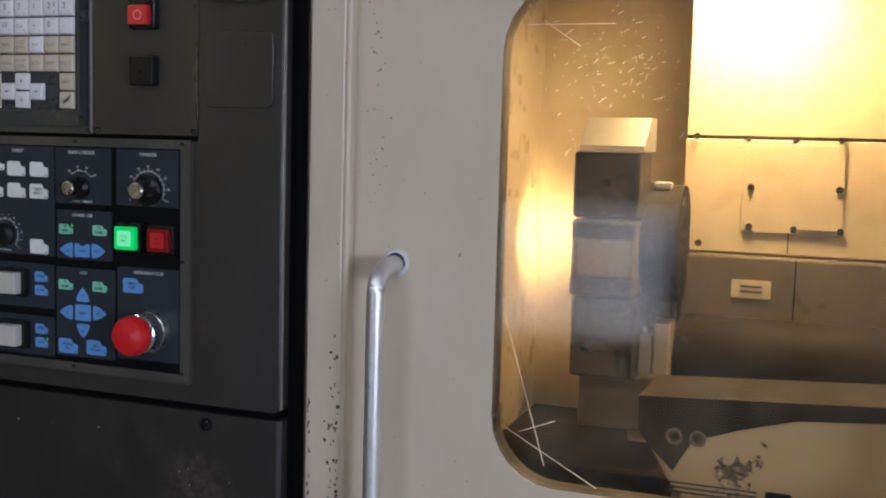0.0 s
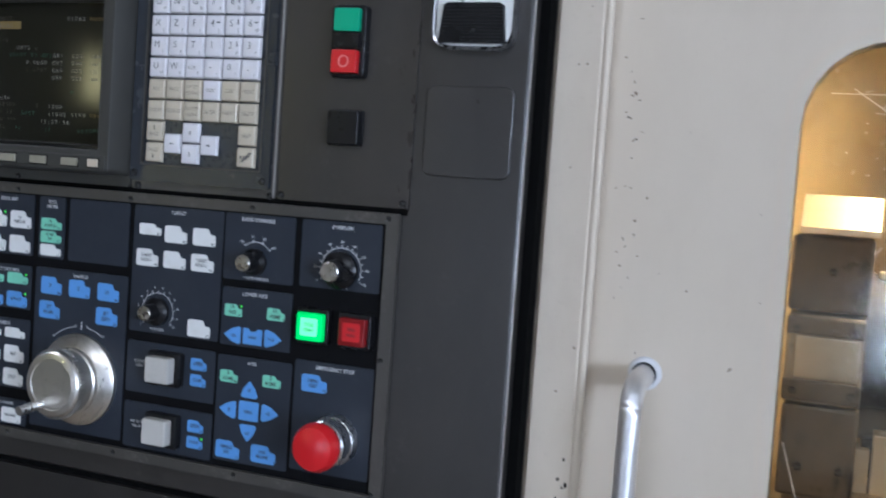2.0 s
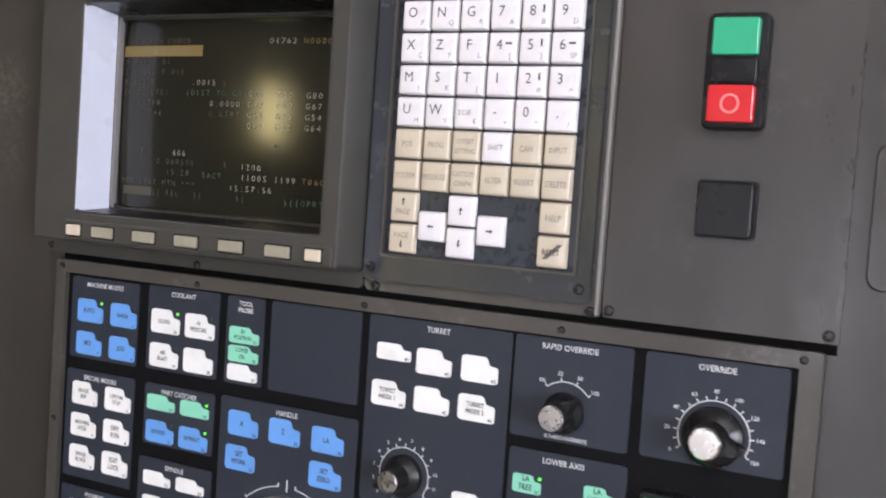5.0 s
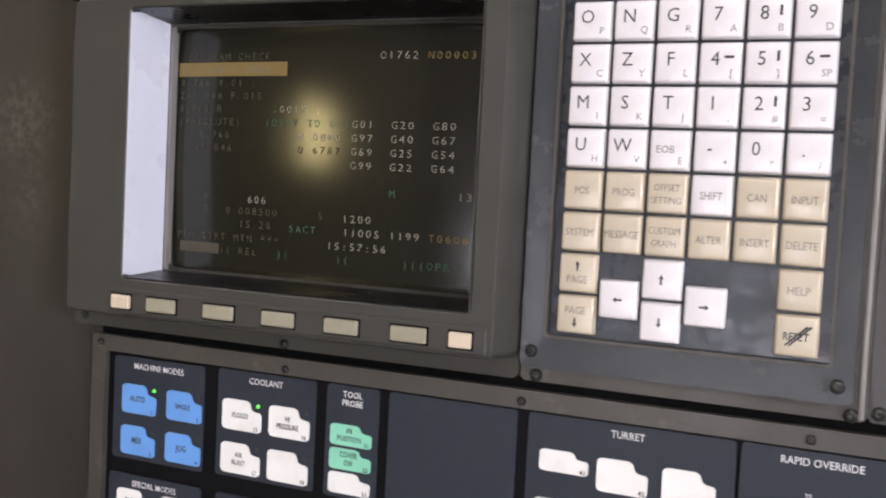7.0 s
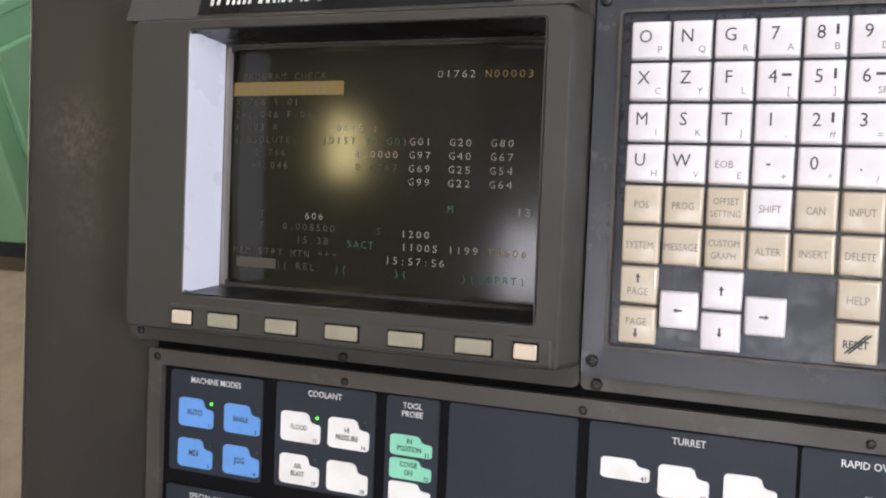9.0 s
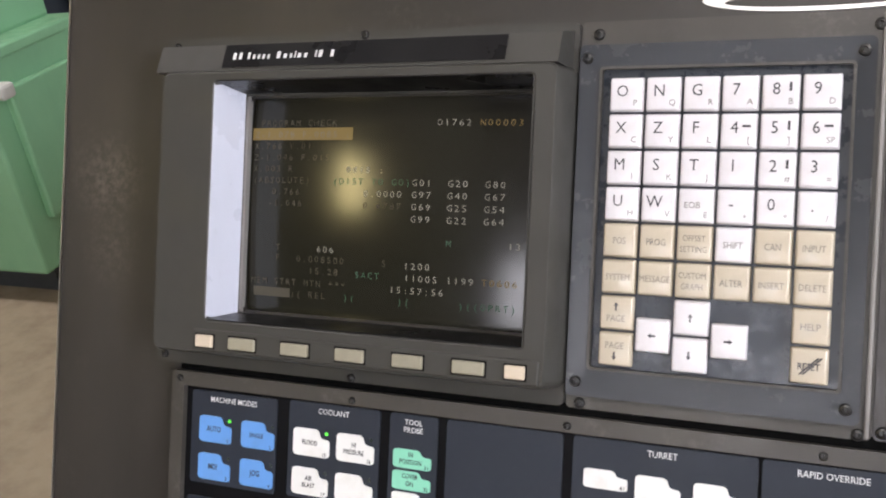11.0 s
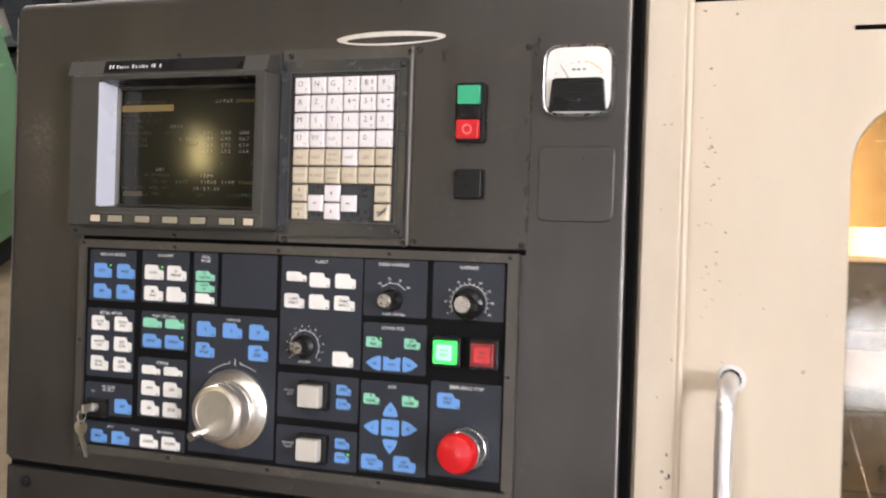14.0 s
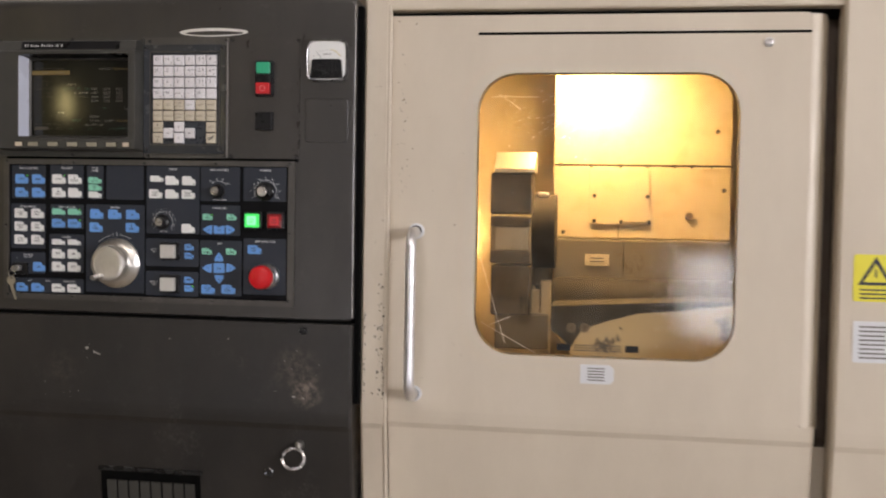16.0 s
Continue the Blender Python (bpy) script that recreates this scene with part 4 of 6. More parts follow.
# ---- the control cabinet ----
def control_cabinet():
    c = thing("control_cabinet", (-0.26, 0.15, FOLD), "charcoal painted control cabinet with scuffed lower door", "control cabinet")
    part("upper_fascia", fascia(-0.645, 0.113, 1.0395, 1.580), M_CAB, c, smooth=True)
    part("cabinet_body", box(-0.6445, 0.1125, 0.030, 0.30, 1.0395, 1.5795, 0.010), M_CAB, c)
    low = part("lower_door", folded_sheet(-0.645, 0.113, 0.0, 1.0335, 0.86, 0.30, edge=0.004), M_LOW, c, "scuffed charcoal lower door")
    # black strip laid on the sheet as the shadow between plates and panel
    part("shadow_gap", box(-0.535, 0.0155, -0.0010, 0.001, 1.3035, 1.3105), M_MATT_BLACK, c, "black strip for the shadow above the operator panel")
    part("seam", box(-0.640, 0.108, 0.006, 0.29, 1.0335, 1.0395), M_MATT_BLACK, c)
    part("side_seal", box(0.1131, 0.1220, 0.016, 0.034, 0.92, 1.565), M_MATT_BLACK, c, "black strip beside the guard")
    # bare metal strips: a worn right corner, and bevel highlights put into the colour
    part("worn_edge", box(0.1118, 0.1136, 0.0012, 0.0045, 1.045, 1.565), M_WEAR, c, "bright worn edge and bevel highlight")
    part("worn_edge", box(-0.6455, -0.6444, 0.0012, 0.0045, 1.045, 1.565), M_WEAR, c, "bright worn edge and bevel highlight")
    for x, z in ((0.028, 1.022), (-0.612, 1.018)):
        part("lock_stud", turned(x, z, [(0.003, -0.002), (0.004, -0.0045), (0.0062, -0.0035), (0.0074, -0.0005), (0.0074, 0.001)], 18), M_BLACK, low, smooth=True)
    # bright flat ring stands in for an oval glare on the sheet
    part("oval_lip", oval_lip(), M_GLARE, c, "bright oval ring for a glare on the fascia", smooth=True)
    # scrapes on the lower door
    rnd = random.Random(3)
    for cx, cz, n, sx, sz in ((0.015, 0.955, 12, 0.026, 0.03), (-0.36, 0.98, 4, 0.02, 0.008), (-0.43, 0.925, 7, 0.05, 0.008), (-0.1, 1.0, 3, 0.06, 0.01)):
        for i in range(n):
            x, z = rnd.gauss(cx, sx), rnd.gauss(cz, sz)
            if z < FOLD + 0.008 or x > 0.09:
                continue
            w, h, a = 0.0006 + 0.0042 * rnd.random() ** 3, 0.0004 + 0.0014 * rnd.random() ** 2, rnd.uniform(-1.2, 1.2)
            pts = []
            for k in range(7):
                t = 2 * math.pi * k / 7
                u, v = w * math.cos(t) * rnd.uniform(0.6, 1.1), h * math.sin(t) * rnd.uniform(0.6, 1.1)
                pts.append((x + u * math.cos(a) - v * math.sin(a), z + u * math.sin(a) + v * math.cos(a)))
            part("scrape", prism(pts, -0.00025, 0.0002), M_SCRAPE, low)
    for pts in ([(-0.3755, 0.9835), (-0.3715, 0.9830), (-0.3690, 0.9865), (-0.3725, 0.9885), (-0.3760, 0.9870)], [(-0.3610, 0.9810), (-0.3550, 0.9775), (-0.3470, 0.9755), (-0.3465, 0.9775), (-0.3540, 0.9800), (-0.3600, 0.9830)]):
        part("scrape", prism(pts, -0.00025, 0.0002), M_SCRAPE, low, "larger pale scrape")


def fascia(x0, x1, z0, z1):
    """The upper front sheet: rounded edges and an opening for the screen."""
    one = bmesh.new()
    hole = rounded(-0.4885, -0.2845, 1.3455, 1.4825, 0.002)
    loops = [[one.verts.new((x, y, z)) for x, z in pts] for pts, y in
             ((hole, 0.030), (hole, 0.0), (rounded(x0 + 0.0085, x1 - 0.0045, z0 + 0.0035, z1 - 0.0125, 0.007), 0.0), (rounded(x0 + 0.006, x1 - 0.0022, z0 + 0.002, z1 - 0.010, 0.008), 0.0), (rounded(x0 + 0.002, x1 - 0.0006, z0 + 0.001, z1 - 0.004, 0.010), 0.0011),
              (rounded(x0, x1, z0, z1, 0.011), 0.004), (rounded(x0, x1, z0, z1, 0.011), 0.032))]
    n = len(hole)
    for a, b in zip(loops, loops[1:]):
        for i in range(n):
            one.faces.new((a[i], a[(i + 1) % n], b[(i + 1) % n], b[i]))
    return one


def oval_lip():
    n = 48
    outer = [(-0.137 + 0.0605 * math.cos(2 * math.pi * i / n), 1.5215 + 0.0072 * math.sin(2 * math.pi * i / n)) for i in range(n)]
    inner = [(-0.135 + 0.0510 * math.cos(2 * math.pi * i / n), 1.5200 + 0.0036 * math.sin(2 * math.pi * i / n)) for i in range(n)]
    return ring(outer, inner, -0.0006, 0.001)


M_SCRAPE = painted("scraped primer", (0.36, 0.34, 0.31), (0.2, 0.18, 0.16), 0.6, 300, 0.5)
M_LOW = painted("scuffed charcoal enamel", (0.017, 0.0150, 0.0134), (0.036, 0.031, 0.026), 0.40, 900, 0.6)
M_LOW.scuffs(12, 150, (0.15, 0.137, 0.124), 0.26, 0.57)
chipped(M_LOW, 38, 0.7, (0.26, 0.25, 0.23), 0.775)
M_LOW.rubbed((0.034, 0.003, FOLD - 0.004), 0.034, 1.0, (0.20, 0.16, 0.125))
M_LOW.rubbed((0.015, 0.0, 0.940), 0.050, 0.35, (0.20, 0.16, 0.125))
M_LOW.rubbed((-0.43, 0.0, 0.925), 0.04, 0.16, (0.20, 0.16, 0.125))
control_cabinet()


def plumb(u, out):
    """A point u metres below the fold on the lower part of the door, out metres in front of it."""
    base = Vector((0, 0.004, FOLD - 0.004)) + DOWN * u
    return base.y - math.cos(radians(FOLD_DEG)) * out, base.z - math.sin(radians(FOLD_DEG)) * out


def hung(x0, x1, u0, u1, o0, o1, bm=None):
    """A block on the lower part of the door."""
    one = bmesh.new()
    v = []
    for x in (x0, x1):
        for u in (u0, u1):
            for o in (o0, o1):
                y, z = plumb(u, o)
                v.append(one.verts.new((x, y, z)))
    for f in ((0, 1, 3, 2), (4, 5, 7, 6), (0, 1, 5, 4), (2, 3, 7, 6), (0, 2, 6, 4), (1, 3, 7, 5)):
        one.faces.new([v[i] for i in f])
    return joined(bm, one)


def lower_fittings():
    b = thing("maker_badge", (-0.24, 0.05, 0.78), "dark rectangular maker's badge with raised grey bars", "badge")
    part("plate", hung(-0.352, -0.160, 0.118, 0.215, 0.0, 0.004), M_MATT_BLACK, b)
    part("rim", hung(-0.356, -0.156, 0.113, 0.120, 0.0, 0.006), M_SCREW, b)
    for i in range(8):
        x = -0.340 + i * 0.0218
        part("raised_bar", hung(x, x + 0.0182, 0.138, 0.195, 0.004, 0.006), M_BEZEL, b)
    r = thing("pull_ring", (0.012, 0.05, 0.83), "steel pull ring hanging on the lower door", "ring handle")
    y, z = plumb(0.075, 0.014)
    pts = [(0.012 + 0.020 * math.cos(2 * math.pi * i / 28), y + 0.006 * math.sin(2 * math.pi * i / 28), z + 0.017 * math.sin(2 * math.pi * i / 28)) for i in range(29)]
    part("ring", tube(pts, 0.0028, 10), M_CHROME, r, smooth=True)
    y2, z2 = plumb(0.052, 0.006)
    part("eye", turned(0.022, z2, [(0.0, y2 - 0.01), (0.006, y2 - 0.008), (0.008, y2), (0.008, y2 + 0.02)], 16), M_STEEL_L, r, smooth=True)
    k = thing("door_lock", (-0.038, 0.05, 0.79), "small dark keyhole lock on the lower door", "lock")
    y, z = plumb(0.108, 0.0)
    part("escutcheon", turned(-0.038, z, [(0.004, y - 0.002), (0.0065, y - 0.004), (0.0095, y - 0.002), (0.0095, y + 0.012)], 20), M_SCREW, k, smooth=True)
    part("keyhole", turned(-0.038, z, [(0.0, y - 0.0015), (0.004, y - 0.0015), (0.004, y + 0.004)], 16), M_MATT_BLACK, k)


lower_fittings()


# ---- the monitor ----
def monitor():
    m = thing("monitor", (-0.40, 0.0, 1.31), "grey machine monitor with a dim lit program screen", "monitor")
    part("flange", ring(rounded(-0.554, -0.2705, 1.3095, 1.5215, 0.004), rounded(-0.489, -0.284, 1.346, 1.484, 0.003), -0.005, 0.002), M_BEZEL, m)
    part("bezel", bezel_block(), M_BEZEL, m, smooth=True)
    top = part("top_ledge", prism_x(-0.540, -0.2735, [(-0.005, 1.5165), (-0.0260, 1.5125), (-0.0318, 1.4955), (-0.005, 1.4945)]), M_BEZEL, m)
    plate = part("nameplate", slanted(-0.490, -0.304, 0.12, 0.96), M_BLACK, top, "black nameplate strip with pale bars")
    x = -0.483
    for w, h in ((18, 2), (16, 2), (6, 0), (15, 2), (13, 1), (13, 1), (13, 1), (12, 1), (12, 0), (20, 2), (18, 1), (11, 1), (7, 2), (18, 1), (16, 1), (12, 0), (8, 2), (20, 2), (11, 0), (18, 2)):
        if h:
            part("pale_bar", slanted(x, x + w * 0.00012, 0.40, 0.47 + 0.09 * h, 0.0008), M_INK_W, plate)
        x += w * 0.00020 + 0.0009
    # the funnel into the screen: left wall pale, right grey, top and bottom black
    f0, g0 = -0.0335, -0.0025
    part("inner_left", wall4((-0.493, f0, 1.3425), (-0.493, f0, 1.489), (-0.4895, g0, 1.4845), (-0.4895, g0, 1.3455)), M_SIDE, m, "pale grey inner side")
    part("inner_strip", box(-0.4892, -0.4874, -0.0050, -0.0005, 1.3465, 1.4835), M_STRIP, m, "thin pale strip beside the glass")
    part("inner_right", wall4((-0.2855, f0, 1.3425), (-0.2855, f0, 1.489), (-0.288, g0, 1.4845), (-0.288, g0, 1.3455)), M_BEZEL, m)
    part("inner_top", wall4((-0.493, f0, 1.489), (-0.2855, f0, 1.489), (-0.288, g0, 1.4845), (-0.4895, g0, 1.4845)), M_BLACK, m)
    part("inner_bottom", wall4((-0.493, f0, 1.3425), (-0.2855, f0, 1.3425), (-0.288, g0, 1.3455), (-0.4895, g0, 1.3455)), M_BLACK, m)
    part("screen_surround", ring(rounded(-0.4905, -0.284, 1.3445, 1.4855, 0.002), rounded(-0.4880, -0.2860, 1.3475, 1.4825, 0.004), -0.0025, 0.0005), M_STEEL, m)
    glass = part("screen", tube_face(), M_GLASS, m, "dark glass screen with dim program text", smooth=True)
    # soft keys
    rail = part("soft_key_rail", box(-0.5015, -0.2755, -0.0352, -0.031, 1.3230, 1.3368, 0.0012), M_BEZEL, m)
    for i, (x, w) in enumerate(((-0.4915, 0.0125), (-0.464, 0.0190), (-0.4265, 0.0190), (-0.3895, 0.0190), (-0.3525, 0.0190), (-0.3155, 0.0190), (-0.2885, 0.0115))):
        part("key_slot", box(x - w / 2 - 0.0008, x + w / 2 + 0.0008, -0.0356, -0.033, 1.3252, 1.3342), M_MATT_BLACK, rail)
        part("soft_key", box(x - w / 2, x + w / 2, -0.0374, -0.033, 1.3260, 1.3334, 0.0009), M_SOFT_L if i in (0, 6) else M_SOFT, rail)
    for x, z in ((-0.545, 1.5165), (-0.405, 1.5195), (-0.546, 1.3145), (-0.405, 1.3120)):
        screw(x, z, m, -0.005, 0.003)
    screen_text(glass)


def glass_y(x, z):
    """The front of the picture tube, which bulges a little."""
    return -0.0040 + ((x + 0.387) ** 2 + (z - 1.415) ** 2) / (2 * 1.1)


def tube_face():
    one = bmesh.new()
    nx, nz = 32, 22
    grid = [[one.verts.new((x, glass_y(x, z), z)) for z in [1.3475 + 0.135 * k / nz for k in range(nz + 1)]] for x in [-0.488 + 0.202 * i / nx for i in range(nx + 1)]]
    for a, b in zip(grid, grid[1:]):
        for k in range(nz):
            one.faces.new((a[k], b[k], b[k + 1], a[k + 1]))
    for v in bmesh.ops.extrude_face_region(one, geom=list(one.faces))["geom"]:
        if isinstance(v, bmesh.types.BMVert):
            v.co.y = 0.006
    return one


def glass_bar(x0, x1, z0, z1):
    """A lit bar on the bulging glass."""
    one = bmesh.new()
    for i in range(8):
        a, b = x0 + (x1 - x0) * i / 8, x0 + (x1 - x0) * (i + 1) / 8
        one.faces.new([one.verts.new((x, glass_y(x, z) - 0.0002, z)) for x, z in ((a, z0), (b, z0), (b, z1), (a, z1))])
    bmesh.ops.remove_doubles(one, verts=one.verts, dist=1e-6)
    return one


def bezel_block():
    """The raised frame round the screen, with slightly sloping sides and eased edges."""
    one = bmesh.new()
    out = [(rounded(-0.536, -0.2705, 1.3195, 1.4965, 0.005), -0.005), (rounded(-0.5335, -0.2725, 1.3215, 1.4950, 0.005), -0.0325), (rounded(-0.5325, -0.2735, 1.3225, 1.4940, 0.005), -0.0340),
           (rounded(-0.4940, -0.2845, 1.3415, 1.4900, 0.003), -0.0340), (rounded(-0.4930, -0.2855, 1.3425, 1.4890, 0.003), -0.0330), (rounded(-0.4930, -0.2855, 1.3425, 1.4890, 0.003), -0.005)]
    loops = [[one.verts.new((x, y, z)) for x, z in pts] for pts, y in out]
    n = len(loops[0])
    for a, b in zip(loops, loops[1:] + loops[:1]):
        for i in range(n):
            one.faces.new((a[i], a[(i + 1) % n], b[(i + 1) % n], b[i]))
    return one


def slanted(x0, x1, f0, f1, lift=0.0006):
    """A strip on the sloping face above the screen."""
    p, q = Vector((0, -0.0260, 1.5125)), Vector((0, -0.0318, 1.4955))
    n = Vector((0, -0.9465, 0.3228))
    a, b = q + (p - q) * f0, q + (p - q) * f1
    prof = [a - n * 0.0004, b - n * 0.0004, b + n * lift, a + n * lift]
    return prism_x(x0, x1, [(v.y, v.z) for v in prof])


def wall4(a, b, c, d, thick=0.0006):
    one = bmesh.new()
    pts = [Vector(p) for p in (a, b, c, d)]
    n = (pts[1] - pts[0]).cross(pts[2] - pts[0]).normalized() * thick
    lo, hi = [one.verts.new(p) for p in pts], [one.verts.new(p + n) for p in pts]
    for i in range(4):
        one.faces.new((lo[i], lo[(i + 1) % 4], hi[(i + 1) % 4], hi[i]))
    one.faces.new(lo)
    one.faces.new(hi)
    return one


def screen_text(glass):
    """What the display shows: program, modal codes, feed and spindle speed."""
    y, s = -0.0010, 0.0056
    x0, dx, z0, dz = -0.4885, 0.00455, 1.4650, 0.00717

    def row(body, col, line, ink):
        lettering(body, x0 + col * dx, y, z0 - line * dz, s, ink, glass, "PITCH", 1.0, "display_text")

    row("PROGRAM CHECK", 1.5, 0, M_PH_D)
    part("highlight", glass_bar(x0 + 0.0008, x0 + 0.0765, z0 - 1.22 * dz, z0 - 0.15 * dz), M_PH_Y, glass, "glowing yellow line")
    for body, col, line, ink in (("Z-1.078 F.0085 ;", 0.6, 1, M_GREY_INK), ("X.766 Y.01 ;", 0.6, 2, M_PH_D), ("Z-1.046 F.015", 0.6, 3, M_PH_D), ("X.003 R", 0.6, 4, M_PH_D), (".0015 ;", 15.0, 4, M_PH_W),
                                 ("(ABSOLUTE)", 0.6, 5, M_PH_D), ("(DIST TO GO)", 14.0, 5, M_PH_G), ("O1762", 29.1, 0, M_PH_W), ("N00003", 35.0, 0, M_PH_Y), ("0.766", 4, 6, M_PH_D), ("-1.046", 3.4, 7, M_PH_D),
                                 ("0.0000", 18.8, 6, M_PH_W), ("0.6787", 18.8, 7, M_PH_D), ("606", 11.8, 10.9, M_PH_W), ("0.008500", 8.5, 11.8, M_PH_D), ("15.28", 10.6, 12.8, M_PH_D),
                                 ("T", 5, 10.9, M_PH_D), ("F", 5, 11.8, M_PH_D), ("M", 31.1, 9.9, M_PH_G), ("13", 39.4, 9.9, M_PH_W), ("S", 21.9, 11.8, M_PH_D), ("1200", 25.2, 11.9, M_PH_W),
                                 ("SACT", 17.9, 12.9, M_PH_G), ("1100S 1199", 25.3, 12.9, M_PH_W), ("T0606", 36.1, 12.9, M_PH_Y), ("MEM STRT MTN ***", 0.8, 13.9, M_PH_D), ("15:57:56", 23.2, 13.95, M_PH_W),
                                 (")( REL", 7.6, 14.9, M_PH_D), (")(", 16.2, 14.9, M_PH_G), (")(", 24.4, 14.9, M_PH_G), (")((OPRT)", 33.0, 14.9, M_PH_G)):
        row(body, col, line, ink)
    for i, codes in enumerate((("G01", "G20", "G80"), ("G97", "G40", "G67"), ("G69", "G25", "G54"), ("G99", "G22", "G64"))):
        for j, code in enumerate(codes):
            row(code, 26.0 + j * 5.05, 5 + i, M_PH_W)
    part("highlight", glass_bar(x0 + 0.0060, x0 + 0.0345, z0 - 15.0 * dz, z0 - 14.2 * dz), M_PH_D, glass, "pale soft key field")


monitor()


# ---- the keyboard beside the monitor ----
def keyboard():
    k = thing("keyboard", (-0.19, 0.0, 1.31), "glossy slate keyboard unit with white and beige keys", "keyboard")
    part("backing_plate", prism(rounded(-0.2700, -0.1128, 1.3090, 1.5215, 0.003), -0.0025, 0.002), M_RAIL, k)
    part("bright_strip", box(-0.1165, -0.1140, -0.0040, -0.002, 1.310, 1.520, 0.0008), M_STRIP, k, "rubbed metal edge strip")
    part("housing", ring(rounded(-0.2690, -0.1185, 1.3165, 1.5080, 0.003), rounded(-0.2575, -0.1275, 1.3315, 1.4960, 0.002), -0.0075, -0.002, -0.0065, -0.002), M_MDI, k)
    part("housing_lip", ring(rounded(-0.2575, -0.1275, 1.3315, 1.4960, 0.002), rounded(-0.2560, -0.1290, 1.3330, 1.4945, 0.002), -0.0080, -0.005), M_RAIL, k)
    part("key_well", prism(rounded(-0.2565, -0.1285, 1.3325, 1.4950, 0.002), -0.0045, -0.0022), M_WELL, k)
    for x, z in ((-0.2645, 1.5010), (-0.1240, 1.5010), (-0.2635, 1.3245), (-0.1250, 1.3240)):
        screw(x, z, k, -0.0072)
    for x, z in ((-0.2600, 1.5145), (-0.1175, 1.5145), (-0.2620, 1.3120), (-0.1190, 1.3115)):
        screw(x, z, k, -0.0025)
    px, pz = 0.01980, 0.01955
    left, top = -0.2520, 1.4905
    bm = box(-0.0096, 0.0096, -0.0045, 0.0, -0.0095, 0.0095)
    for v in bm.verts:
        if v.co.y < -0.004:
            v.co.x *= 0.885
            v.co.z *= 0.885
    bmesh.ops.bevel(bm, geom=list(bm.edges), offset=0.0011, segments=3, profile=0.5, affect="EDGES")
    white = tan = None
    rows = (("O P", "N Q", "G R", "7 A", "8 B", "9 D"), ("X C", "Z Y", "F L", "4 [", "5 ]", "6 SP"), ("M I", "S K", "T J", "1 ,", "2 #", "3 ="),
            ("U H", "W V", "EOB E", "- +", "0 *", ". /"), ("POS", "PROG", "OFFSET SETTING", "SHIFT", "CAN", "INPUT"), ("SYSTEM", "MESSAGE", "CUSTOM GRAPH", "ALTER", "INSERT", "DELETE"))

    def cap(col, row, tanned):
        nonlocal white, tan, bm
        if tanned and tan is None:
            ob = part("key", bm.copy(), M_KEYCAP_T, k, "beige keycap", smooth=True)
            tan = ob.data
        elif not tanned and white is None:
            ob = part("key", bm.copy(), M_KEYCAP, k, "white keycap", smooth=True)
            white = ob.data
        else:
            ob = part("key", tan if tanned else white, None, k, "beige keycap" if tanned else "white keycap")
        x, z = left + (col + 0.5) * px, top - (row + 0.5) * pz
        ob.matrix_basis = Matrix.Translation(-ORIGIN[k.name] + Vector((x, -0.0050, z)))
        return ob, x, z

    y = -0.00955
    for r, names in enumerate(rows):
        for c, name in enumerate(names):
            ob, x, z = cap(c, r, r >= 4 and name != "SHIFT")
            if r < 4:
                big, small = name.split()
                lettering(big, x - 0.0018, y, z - 0.0012, 0.0088 if len(big) == 1 else 0.0048, M_GREY_INK if len(big) > 1 else M_INK, k, squeeze=0.95)
                lettering(small, x + 0.0052, y, z - 0.0062, 0.0046, M_GREY_INK, k)
                if big in "8456" and len(big) == 1 or big == "2":
                    part("arrow_mark", box(x + 0.002, x + 0.0062, y, y + 0.0003, z + 0.0018, z + 0.003) if big in "46" else box(x + 0.0044, x + 0.0056, y, y + 0.0003, z + 0.0005, z + 0.0050), M_INK, k)
            elif " " in name:
                a, b = name.split()
                lettering(a, x, y, z + 0.0012, 0.0045, M_GREY_INK, k, squeeze=0.8)
                lettering(b, x, y, z - 0.0046, 0.0045, M_GREY_INK, k, squeeze=0.8)
            else:
                lettering(name, x, y, z - 0.0018, 0.0050, M_GREY_INK, k, squeeze=0.8)

    def arrow(x, z, dx, dz):
        pts = [(-0.0022, 0.0005), (0.0004, 0.0005), (0.0004, 0.0013), (0.0024, 0.0), (0.0004, -0.0013), (0.0004, -0.0005), (-0.0022, -0.0005)]
        part("arrow_mark", prism([(x + u * dx - v * dz, z + u * dz + v * dx) for u, v in pts], y, y + 0.0003), M_INK, k)

    for r, word in ((6, "PAGE"), (7, "PAGE")):
        ob, x, z = cap(0, r, True)
        lettering(word, x, y, z - (0.0045 if r == 6 else -0.0005), 0.0050, M_GREY_INK, k, squeeze=0.85)
        arrow(x, z + (0.0035 if r == 6 else -0.0035), 0, 1 if r == 6 else -1)
    for c, r, dx, dz in ((1, 6.55, -1, 0), (2, 6, 0, 1), (2, 7, 0, -1), (3, 6.55, 1, 0)):
        ob, x, z = cap(c, r, False)
        arrow(x, z, dx, dz)
    ob, x, z = cap(5, 6, True)
    lettering("HELP", x, y, z - 0.0018, 0.0052, M_GREY_INK, k, squeeze=0.85)
    ob, x, z = cap(5, 7, True)
    lettering("RESET", x, y, z - 0.0018, 0.0048, M_INK, k, squeeze=0.85)
    for s in (-0.0006, 0.0010):
        part("ink_stroke", prism([(x - 0.004 + s, z - 0.004), (x + 0.005 + s, z + 0.0048), (x + 0.0058 + s, z + 0.0044), (x - 0.0034 + s, z - 0.0045)], y - 0.0003, y), M_INK, k)
    bm.free()


keyboard()


